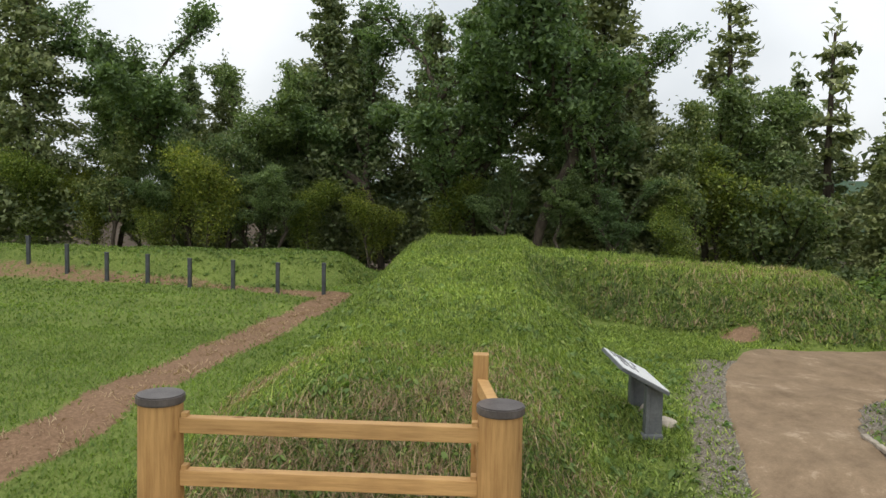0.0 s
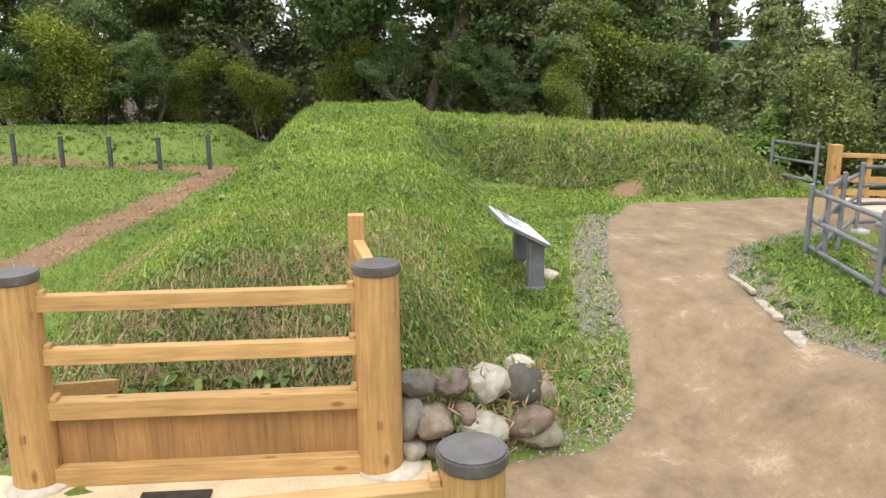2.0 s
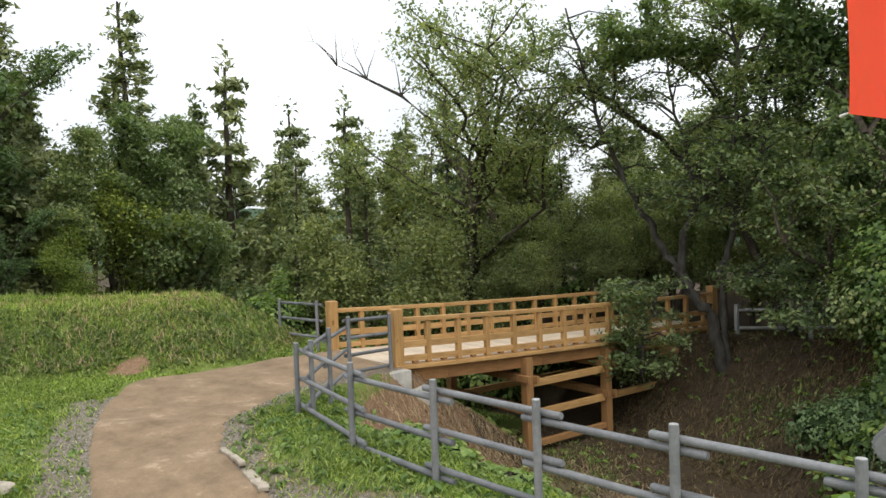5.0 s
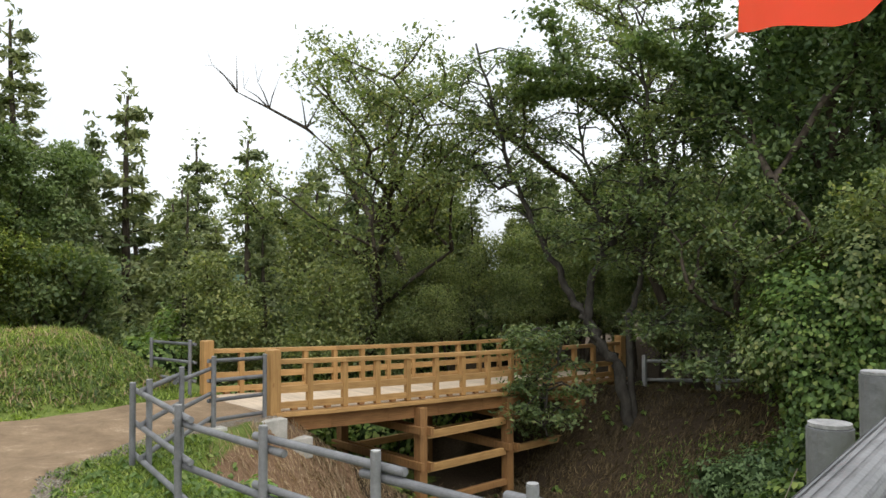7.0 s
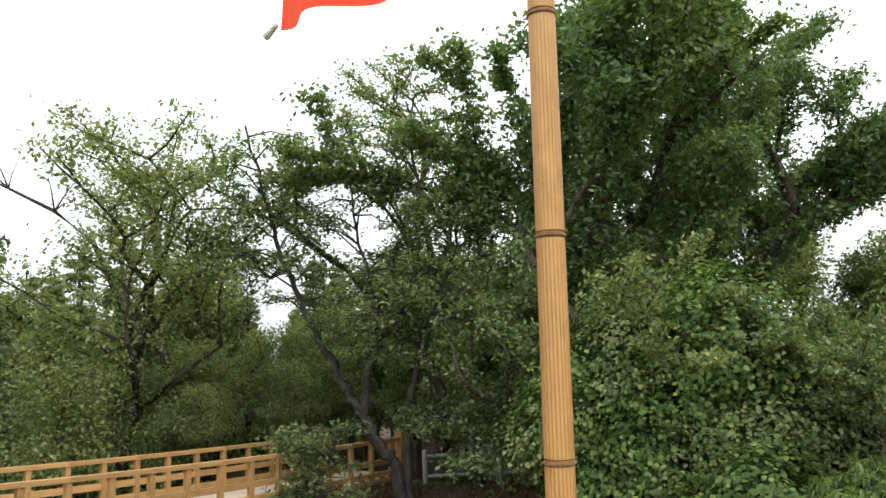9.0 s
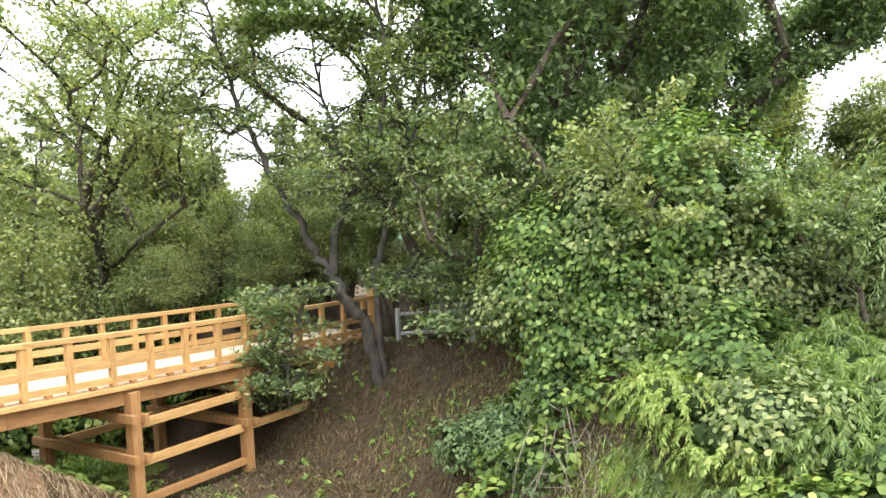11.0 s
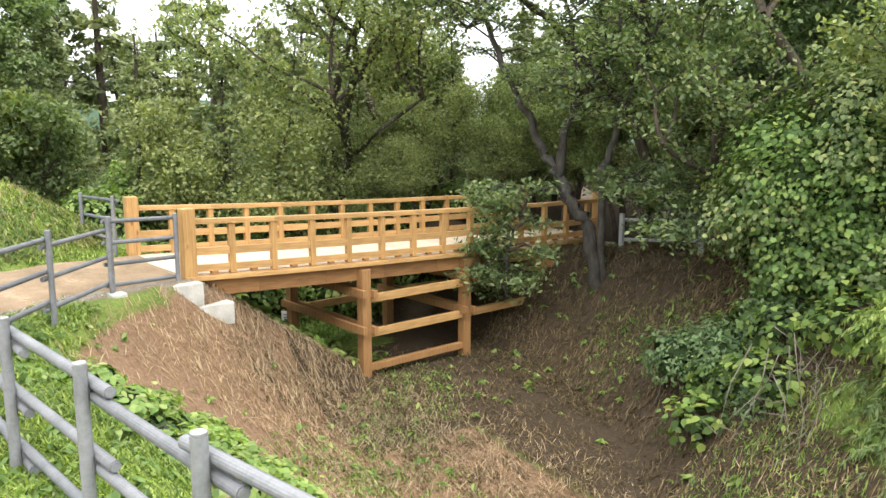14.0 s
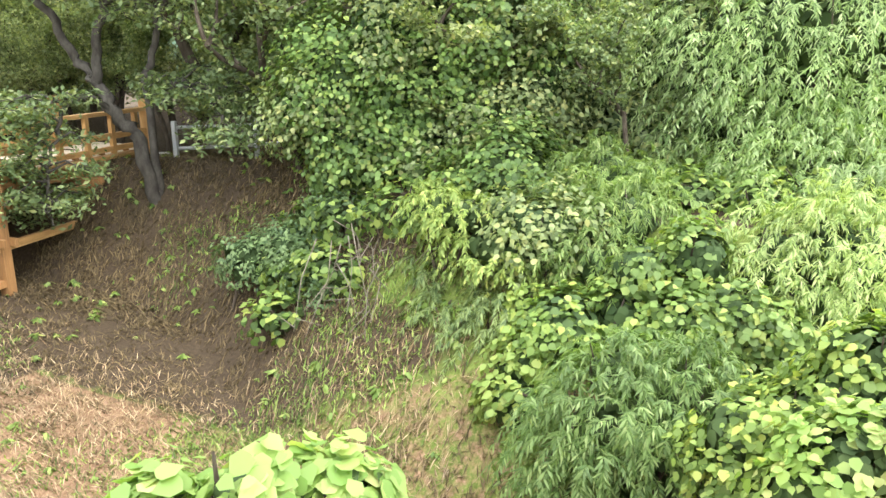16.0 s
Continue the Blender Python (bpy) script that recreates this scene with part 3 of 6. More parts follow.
STONES = [(0.47, 3.52, 0.0, 0.13, 0.075, 0.1), (0.70, 3.56, -0.03, 0.11, 0.085, -0.5), (0.40, 3.44, -0.2, 0.09, 0.13, 0.3), (0.56, 3.44, -0.23, 0.13, 0.11, 0.0),
          (0.76, 3.5, -0.21, 0.07, 0.08, 0.2), (0.94, 3.62, -0.06, 0.13, 0.12, 0.1), (1.16, 3.66, -0.1, 0.15, 0.13, -0.1), (0.88, 3.47, -0.3, 0.16, 0.11, 0.1),
          (1.19, 3.54, -0.3, 0.17, 0.09, -0.25), (1.27, 3.58, -0.42, 0.15, 0.1, 0.1), (0.68, 3.42, -0.4, 0.15, 0.09, 0.0), (0.42, 3.42, -0.41, 0.11, 0.08, 0.2),
          (1.3, 3.75, -0.15, 0.11, 0.09, 0.3), (1.2, 3.84, -0.06, 0.1, 0.08, 0.2)]
for i, (x, y, z, a, c, tn) in enumerate(STONES):
    boulder("stone", (x, y, z), (a * 1.06, 0.13, c * 1.06), 20 + i, RUBBLE, "", "", tn, wall, 0.3)


# ---- information board ----
def info_board():
    t = thing("information_board", pose(1.5, 5.78, hz(1.55, 5.6) - 0.04, 0, 0, 92), "slanted white information board on a grey steel stand", "sign")
    tilt = Matrix.Rotation(radians(27), 4, "X")
    mid = 0.53 - hz(1.55, 5.6) + 0.04
    def on(size, at, material, name, parent, label="", bevel=0.004):
        bm = box(size, at, bevel)
        bmesh.ops.transform(bm, matrix=Matrix.Translation((0, 0, mid)) @ tilt, verts=bm.verts)
        return part(name, bm, material, parent, label)
    board = on((0.86, 0.46, 0.03), (-0.04, 0, 0), STEEL, "board_frame", t)
    on((0.84, 0.44, 0.008), (-0.04, 0, 0.0185), WHITE, "panel", t, "white printed panel")
    for k, (x, y, w, h) in enumerate(((0.24, 0.09, 0.12, 0.1), (0.09, 0.09, 0.1, 0.1), (-0.12, 0.13, 0.2, 0.035), (-0.12, 0.07, 0.2, 0.03), (-0.12, 0.015, 0.2, 0.02), (0.16, -0.03, 0.16, 0.03), (0.2, 0.175, 0.24, 0.02))):
        on((w, h, 0.004), (x, y, 0.0245), PRINT, "print_block", t, "", 0)
    for x in (-0.33, 0.25):
        part("stand", box((0.05, 0.13, mid - 0.06), (x, -0.12, mid / 2 - 0.04), 0.008), STEEL, t)
        part("stand_rib", box((0.1, 0.03, mid - 0.05), (x, -0.05, mid / 2 - 0.04), 0.006), STEEL, t)
        part("foot", box((0.12, 0.18, 0.05), (x, -0.1, 0.0), 0.01), STEEL, t)
    return t


info_board()
boulder("foot_rock", (1.7, 5.9, hz(1.7, 5.9) + 0.03), (0.11, 0.1, 0.1), 71, FLAT, "pale rock at the foot of the information board", "pale rocks")
boulder("foot_rock", (1.78, 5.72, hz(1.78, 5.72) + 0.02), (0.12, 0.1, 0.06), 72, FLAT, "pale rock at the foot of the information board", "pale rocks")
for i, (x, y, wide, long, turn) in enumerate(((3.46, 5.32, 0.06, 0.56, -6), (3.38, 4.7, 0.085, 0.5, -8), (3.33, 4.1, 0.13, 0.36, -14))):
    bm = box((wide, long, 0.035), (0, 0, 0), 0.01)
    bmesh.ops.subdivide_edges(bm, edges=[e for e in bm.edges if e.calc_length() > 0.2], cuts=7, use_grid_fill=True)
    for v in bm.verts:
        n = noise.noise_vector(Vector((v.co.x * 2, v.co.y * 9, i * 7.3)))
        v.co += Vector((n.x * 0.035, n.y * 0.02, n.z * 0.004))
    kerb = part("edging_stone", bm, EDGING)
    kerb.matrix_basis = Matrix.Translation((x, y, hz(x, y) + 0.014)) @ Matrix.Rotation(radians(turn), 4, "Z")
    tagged(kerb, "flat pale stone set into the path's edge", "stone", "edging stones")


# ---- grey log fence along the moat ----
R = 0.0235


def log_fence(pts, heights, label, levels=(0.9, 0.56, 0.23), over=0.16, group="grey log fences"):
    f = thing("log_fence", (0, 0, 0), label, "fence", group)
    tops = []
    for (x, y), h in zip(pts, heights):
        z0 = hz(x, y)
        p = part("post", rod((x, y, z0 - 0.15), (x, y, z0 + h), R * 1.12, None, 16, 0.005), LOG, f, "", True)
        part("post_top", rod((x, y, z0 + h - 0.002), (x, y, z0 + h + 0.004), R * 1.02, None, 16, 0), LOGTOP, p, "worn pale post top")
        tops.append((x, y, z0, h))
    for i, (p, q) in enumerate(zip(tops[:-1], tops[1:])):
        a, b = Vector(p[:2]), Vector(q[:2])
        d = (b - a).normalized()
        side = Vector((-d.y, d.x)) * R * 1.9
        drop = 0.055 * (i % 2)
        for k in levels:
            za, zb = p[2] + p[3] - 0.82 * (1 - k) - drop, q[2] + q[3] - 0.82 * (1 - k) - drop
            a3, b3 = a - d * over + side, b + d * over + side
            part("rail", rod((a3.x, a3.y, za), (b3.x, b3.y, zb), R, None, 16, 0.006), LOG, f, "", True)
    return f


MOAT_FENCE = [(4.43, 6.02), (4.14, 4.48), (4.12, 3.33), (4.17, 2.37), (4.21, 1.43), (4.33, 0.58), (4.5, -0.35), (4.7, -1.3), (4.9, -2.4)]
FENCE_TOPS = [0.82, 0.855, 0.88, 0.89, 0.91, 0.9, 0.88, 0.86, 0.85]
log_fence(MOAT_FENCE, [tz - hz(x, y) for tz, (x, y) in zip(FENCE_TOPS, MOAT_FENCE)], "grey round-log fence with three rails along the moat")
CURVE = [(4.49, 5.82), (5.13, 6.62), (5.91, 7.53)]
log_fence(CURVE, [tz - hz(x, y) for tz, (x, y) in zip((0.86, 0.84, 0.81), CURVE)], "grey round-log fence curving to the bridge", (0.9, 0.56, 0.23), 0.07)
log_fence([(5.93, 7.56), (6.72, 7.82)], [0.81 - hz(5.93, 7.56), 0.76 - hz(6.72, 7.82)], "grey log fence with four rails ending at the bridge post", (0.94, 0.67, 0.4, 0.13), 0.05)
log_fence([(6.7, 11.17), (6.73, 9.9)], [0.76 - hz(6.7, 11.17), 0.8 - hz(6.73, 9.9)], "short grey log fence beside the bridge", (0.93, 0.62, 0.3), 0.08)


# fence beside the viewer, with the tied bamboo pole
near_fence = thing("lookout_fence", (0, 0, 0), "thick grey log fence on the rampart edge", "fence", "grey log fences")
for i, (x, y, z) in enumerate(((3.03, -0.13, 1.518), (3.42, -0.068, 1.55))):
    p = part("post", rod((x, y, hz(x, y) - 0.1), (x, y, z), 0.032, None, 20, 0.004), LOG, near_fence, "", True)
    part("post_top", rod((x, y, z - 0.002), (x, y, z + 0.003), 0.029, None, 20, 0), LOGTOP, p, "worn pale post top")
for dz in (0.0, -0.33, -0.68):
    part("rail", rod((2.5, -0.301, 1.509 + dz), (3.36, -0.19, 1.535 + dz), 0.033, None, 20, 0.008), LOG, near_fence, "", True)
    part("rail", rod((3.37, -0.14, 1.53 + dz), (3.98, -1.25, 1.5 + dz), 0.033, None, 20, 0.008), LOG, near_fence, "", True)
part("post", rod((4.04, -1.2, hz(4.04, -1.2) - 0.1), (4.04, -1.2, 1.5), 0.032, None, 20, 0.004), LOG, near_fence, "", True)

BX, BY = 3.372, -0.228
pole = thing("bamboo_pole", (BX, BY, 0), "upright dried bamboo pole tied to the fence corner", "pole")
z = hz(BX, BY)
k = 0
lean = lambda h: (0.008 * (h - 1.7), -0.012 * (h - 1.7))
while z < 3.6:
    z1 = z + 0.205 + 0.012 * (k % 3)
    a, b = lean(z), lean(z1)
    part("culm", rod((a[0], a[1], z), (b[0], b[1], z1), 0.0142 - 0.001 * (z - 1.5), 0.0138 - 0.001 * (z - 1.5), 24, 0.003), BAMBOO, pole, "", True)
    part("joint", rod((b[0], b[1], z1 - 0.003), (b[0], b[1], z1 + 0.003), 0.0153 - 0.001 * (z - 1.5), None, 24, 0.002), NODE, pole, "", True)
    z, k = z1 + 0.001, k + 1


def binding():
    """Thin cord wound round the rail's end and the pole."""
    v, f = [], []
    rnd = random.Random(5)
    def coil(c, axis, r, turns, pitch, squash=1.0):
        axis = Vector(axis).normalized()
        u = axis.orthogonal().normalized()
        w = axis.cross(u)
        pts = []
        for q in range(turns * 12 + 1):
            a = q / 12 * 6.283
            rr = r * (1 + 0.05 * math.sin(3.1 * a) + rnd.uniform(-0.03, 0.03))
            pts.append(Vector(c) + axis * (pitch * (q / 12 - turns / 2) + rnd.uniform(-0.002, 0.002)) + (u * math.cos(a) + w * math.sin(a) * squash) * rr)
        tube(v, f, pts, [0.0032] * len(pts), 5)
    coil((BX - 0.05, BY + 0.032, 1.532), (1, 0.13, 0.03), 0.038, 11, 0.0065)
    coil((BX, BY + 0.03, 1.535), (0.25, -0.3, 1), 0.047, 8, 0.007)
    coil((BX - 0.005, BY + 0.03, 1.53), (0.9, 0.2, 0.8), 0.05, 6, 0.008)
    coil((BX + 0.01, BY + 0.03, 1.53), (-0.9, 0.1, 0.7), 0.048, 6, 0.008)
    for k in range(5):
        p = Vector((BX + rnd.uniform(-0.05, 0.03), BY - 0.01, 1.5 + rnd.uniform(-0.02, 0.05)))
        e = p + Vector((rnd.uniform(-0.03, 0.03), rnd.uniform(-0.03, 0.0), rnd.uniform(-0.06, 0.03)))
        tube(v, f, [p, p.lerp(e, 0.5) + Vector((0.008, 0, 0)), e], [0.002, 0.002, 0.001], 4)
    return put("rope_binding", mesh_from("rope_binding", v, f, ROPE, True))


tagged(binding(), "frayed white rope binding the bamboo to the log fence", "rope")


def flag():
    """Red cloth hanging from the pole, lower edge in sight."""
    bm = bmesh.new()
    nu, nv = 34, 24
    rows = []
    for j in range(nv + 1):
        row = []
        for i in range(nu + 1):
            u, v = i / nu, j / nv
            x = BX - 0.02 + 0.10 * u + 0.01 * math.sin(9 * u)
            y = BY + 0.02 + 0.42 * u
            zz = 2.19 + 0.06 * max(0.0, (u - 0.45) / 0.55) + 0.4 * max(0.0, 0.34 - u) + 0.75 * v
            x += 0.018 * math.sin(7 * u + 3 * v) + 0.01 * math.sin(15 * u - 5 * v)
            row.append(bm.verts.new((x, y, zz)))
        rows.append(row)
    for j in range(nv):
        for i in range(nu):
            bm.faces.new((rows[j][i], rows[j][i + 1], rows[j + 1][i + 1], rows[j + 1][i]))
    bmesh.ops.solidify(bm, geom=bm.faces[:], thickness=0.002)
    t = thing("flag", (0, 0, 0), "plain red cloth flag flying from the bamboo pole", "flag")
    part("cloth", bm, RED, t, "", True)
    part("toggle", rod((BX + 0.09, BY + 0.435, 2.252), (BX + 0.098, BY + 0.465, 2.245), 0.003, 0.006, 10, 0.001), WHITE, t, "white cloth tie")
    return t


flag()


# ---- bridge ----
B0 = Matrix.Translation((6.82, 7.86, 0.0)) @ Matrix.Rotation(radians(-0.5), 4, "Z")
BLEN, BWID = 7.5, 1.88


def arch(s):
    return 0.03 - 0.052 * s + 0.0027 * s * s


bridge = thing("wooden_bridge", B0, "arched cedar footbridge with pale plank deck over the moat", "bridge")
SP = 0.545
cuts = [0.0, 0.6] + [0.6 + SP * i for i in range(1, 13)] + [BLEN]
for side, yy in ((0, 0.06), (1, BWID + 0.0)):
    for s in (0.07, BLEN - 0.07):
        pst = part("end_post", box((0.15, 0.15, 0.94), (s, yy, arch(s) + 0.3), 0.012), WOOD_Z, bridge, "thick square end post")
    for s in cuts[1:-1]:
        a = arch(s)
        part("baluster", box((0.075, 0.07, 0.6), (s, yy, a + 0.3), 0.004), WOOD_Z, bridge)
    for i in range(len(cuts) - 1):
        s0, s1 = cuts[i] + (0.14 if i == 0 else 0), cuts[i + 1] - (0.14 if i == len(cuts) - 2 else 0)
        z0, z1 = arch(s0), arch(s1)
        bar((s0, yy, z0 + 0.62), (s1, yy, z1 + 0.62), 0.1, 0.06, WOOD_X, "top_rail", bridge, 0.005)
        bar((s0, yy, z0 + 0.27), (s1, yy, z1 + 0.27), 0.05, 0.09, WOOD_X, "middle_rail", bridge, 0.004)
        bar((s0, yy, z0 + 0.075), (s1, yy, z1 + 0.075), 0.055, 0.08, WOOD_X, "bottom_rail", bridge, 0.004)
        part("block", box((0.08, 0.06, 0.03), ((s0 + s1) / 2, yy, (z0 + z1) / 2 + 0.02), 0.003), BEAM, bridge)
    for i in range(8):
        s0, s1 = BLEN * i / 8, BLEN * (i + 1) / 8
        bar((s0, yy - 0.02, arch(s0) - 0.035), (s1, yy - 0.02, arch(s1) - 0.035), 0.17, 0.05, WOOD_X, "edge_board", bridge, 0.004)
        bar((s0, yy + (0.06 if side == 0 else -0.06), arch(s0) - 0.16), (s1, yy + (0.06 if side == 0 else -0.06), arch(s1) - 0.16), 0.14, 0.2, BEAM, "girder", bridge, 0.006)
plank = mesh_from("deck_plank", [], [], DECK)
bmp = box((0.135, BWID - 0.12, 0.035), (0, 0, 0), 0.004)
bmp.to_mesh(plank)
bmp.free()
s = 0.07
while s < BLEN:
    put("deck_plank", plank, bridge, "", Matrix.Translation((s, 0.97, arch(s) - 0.015)))
    s += 0.142
for s in (2.43, 4.25, 5.95):
    for yy in (0.0, BWID + 0.06):
        w = B0 @ Vector((s, yy, 0))
        foot = hz(w.x, w.y) - 0.1
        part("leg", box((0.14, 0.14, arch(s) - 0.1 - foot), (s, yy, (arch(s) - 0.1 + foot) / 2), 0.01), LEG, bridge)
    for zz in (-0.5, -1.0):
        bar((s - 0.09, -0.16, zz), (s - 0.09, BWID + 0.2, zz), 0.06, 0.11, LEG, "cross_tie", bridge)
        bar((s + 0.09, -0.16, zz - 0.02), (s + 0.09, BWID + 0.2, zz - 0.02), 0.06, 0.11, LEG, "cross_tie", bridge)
for s0, s1 in ((2.43, 4.25), (4.25, 5.95)):
    for yy in (0.0, BWID + 0.06):
        for zz in (-0.6, -1.08):
            bar((s0, yy, zz), (s1, yy, zz), 0.07, 0.11, WOOD_X, "side_tie", bridge)
bar((2.43, 0.0, -1.56), (4.25, 0.0, -1.56), 0.09, 0.09, LEG, "ground_sill", bridge)


def block(name, size, at, label):
    ob = part(name, box(size, (0, 0, 0), 0.015), CONCRETE)
    ob.matrix_basis = B0 @ Matrix.Translation(at)
    return tagged(ob, label, "concrete block", "bridge abutment", "structure")


block("abutment_block", (0.34, 0.3, 0.34), (-0.05, -0.06, -0.19), "pale concrete block under the bridge end")
block("abutment_step", (0.42, 0.3, 0.26), (0.26, -0.08, -0.42), "pale concrete step under the bridge end")
block("abutment_wall", (0.3, 2.2, 0.7), (0.0, 0.95, -0.5), "pale concrete abutment of the bridge")
block("abutment_far", (0.4, 2.1, 0.8), (BLEN + 0.06, 0.95, -0.75), "pale concrete abutment of the bridge")
fb = part("fence_footing", box((0.16, 0.16, 0.16), (5.95, 7.5, hz(5.95, 7.5) - 0.03), 0.015), CONCRETE)
tagged(fb, "small concrete footing under a fence post", "concrete block")

small = thing("notice_board", pose(9.62, 10.5, hz(9.62, 10.5), 0, 0, -30), "small white notice board standing in the moat", "sign")
part("notice_panel", box((0.27, 0.02, 0.27), (0, 0, -1.45 - hz(9.62, 10.5)), 0.003), WHITE, small)
for i in range(5):
    part("text_line", box((0.2, 0.004, 0.016), (0, -0.0125, -1.37 - hz(9.62, 10.5) - 0.042 * i), 0), PRINT, small)
for x in (-0.11, 0.11):
    part("stake", box((0.03, 0.03, -1.25 - hz(9.62, 10.5)), (x, 0.025, (-1.35 - hz(9.62, 10.5)) / 2), 0.003), LEG, small)

# far fence beyond the bridge
far_fence = thing("pale_rail_fence", (0, 0, 0), "pale two-rail fence beyond the bridge", "fence")
FP = [(14.2, 7.3), (15.2, 6.4), (16.3, 5.5), (17.4, 4.6)]
for x, y in FP:
    part("post", box((0.07, 0.07, 0.75), (x, y, hz(x, y) + 0.35), 0.006), GALV, far_fence)
for (x0, y0), (x1, y1) in zip(FP[:-1], FP[1:]):
    for dz in (0.28, 0.62):
        part("rail", rod((x0, y0, hz(x0, y0) + dz), (x1, y1, hz(x1, y1) + dz), 0.03, None, 10, 0), GALV, far_fence)

# bollards behind the lawn
bol = thing("bollard", (-3.0, 14.2, hz(-3, 14.2) - 0.05), "dark square bollard at the lawn's edge", "bollard", "bollards along the lawn")
part("bollard_shaft", box((0.075, 0.075, 0.66), (0, 0, 0.33), 0.01), BOLLARD, bol)
part("bollard_top", box((0.085, 0.085, 0.03), (0, 0, 0.67), 0.008), BOLLARD, bol)
for i in range(1, 13):
    x = -3.0 - 0.99 * i
    y = 14.2 + 0.2 * i
    copy_thing(bol, Matrix.Translation((x, y, hz(x, y) - 0.05)))


# ---- trees ----
def leaf_quads(rng, centres, size, up=0.5, long=1.7, spread=None, point=None, droop=0.0):
    """Diamond leaves, one at each centre, turned at random."""
    c = np.asarray(centres, float)
    n = len(c)
    nrm = rng.normal(size=(n, 3)) * (1 - up) + np.array([0, 0, 1.0]) * up
    nrm /= np.linalg.norm(nrm, axis=1)[:, None] + 1e-9
    t = rng.normal(size=(n, 3)) if point is None else np.asarray(point) + rng.normal(size=(n, 3)) * 0.5
    t[:, 2] -= droop
    t -= nrm * (t * nrm).sum(1)[:, None]
    t /= np.linalg.norm(t, axis=1)[:, None] + 1e-9
    b = np.cross(nrm, t)
    s = size * rng.uniform(0.65, 1.35, (n, 1))
    L, W = t * s * long * 0.5, b * s * 0.5
    fold = nrm * s * 0.12
    return np.stack([c - L, c + W * 0.9 + fold, c + L, c - W * 0.9 + fold], 1)


def make_conifer(seed, h, r, sparse=0.0, leaf=0.15, bare=0.12):
    """Trunk and crown meshes of a cedar: whorls of drooping sprays."""
    rng, rnd = np.random.default_rng(seed), random.Random(seed)
    v, f = [], []
    pts = [Vector((0.1 * math.sin(i * 0.9 + seed) * i / 8, 0.1 * math.cos(i * 0.7) * i / 8, h * i / 8)) for i in range(9)]
    tube(v, f, pts, [0.018 * h * (1 - 0.93 * i / 8) + 0.015 for i in range(9)], 8)
    cs, dirs = [], []
    z = h * bare
    while z < h * 0.985:
        u = z / h
        reach = r * ((1 - u) ** 0.72) * (0.55 + 0.45 * min(1, (u - bare) / 0.2 + 0.3))
        for k in range(rnd.randint(4, 6)):
            if rnd.random() < sparse:
                continue
            a = rnd.uniform(0, 6.283)
            ln = reach * (rnd.uniform(0.35, 1.35) if sparse else rnd.uniform(0.5, 1.25)) + 0.15
            d = Vector((math.cos(a), math.sin(a), rnd.uniform(-0.15, 0.35)))
            p0 = Vector((pts[0].x, pts[0].y, z))
            mid = p0 + d * ln * 0.55
            tip = p0 + d * ln + Vector((0, 0, -0.1 * ln))
            tube(v, f, [p0, mid, tip], [0.012 * ln + 0.012, 0.008 * ln + 0.006, 0.004], 4)
            cnt = int((36 + 90 * ln) * (1 - 0.2 * sparse))
            s = rng.uniform(0.18, 1.05, cnt) ** (0.45 if sparse else 0.8)
            q = np.array(p0) + np.outer(s * ln, np.array(d)) + np.outer(np.where(s > 0.55, (s - 0.55) * -0.1 * ln, 0), [0, 0, 1])
            wdt = 0.24 * ln * (1.1 - 0.5 * s) + 0.08
            q += rng.normal(size=(cnt, 3)) * wdt[:, None] * np.array([0.8, 0.8, 0.45])
            cs.append(q)
            dirs.append(np.tile(np.array(d), (cnt, 1)))
        z += rnd.uniform(0.2, 0.34) * (1 + 0.4 * sparse) * h / 9
    tip = np.array([pts[-1]]) + rng.normal(size=(30, 3)) * np.array([0.12, 0.12, 0.3])
    cs.append(tip), dirs.append(np.tile([0, 0, 1.0], (30, 1)))
    c, d = np.concatenate(cs), np.concatenate(dirs)
    q = leaf_quads(rng, c, leaf, 0.45, 1.9, point=d, droop=0.25)
    return mesh_from("trunk", v, f, BARK, True), slim(q)


def slim(q):
    """Three-cornered leaves for trees that stand far off."""
    c = (q[:, 0] + q[:, 2]) / 2
    return np.stack([q[:, 0], c + (q[:, 1] - c) * 1.9, q[:, 2]], 1)


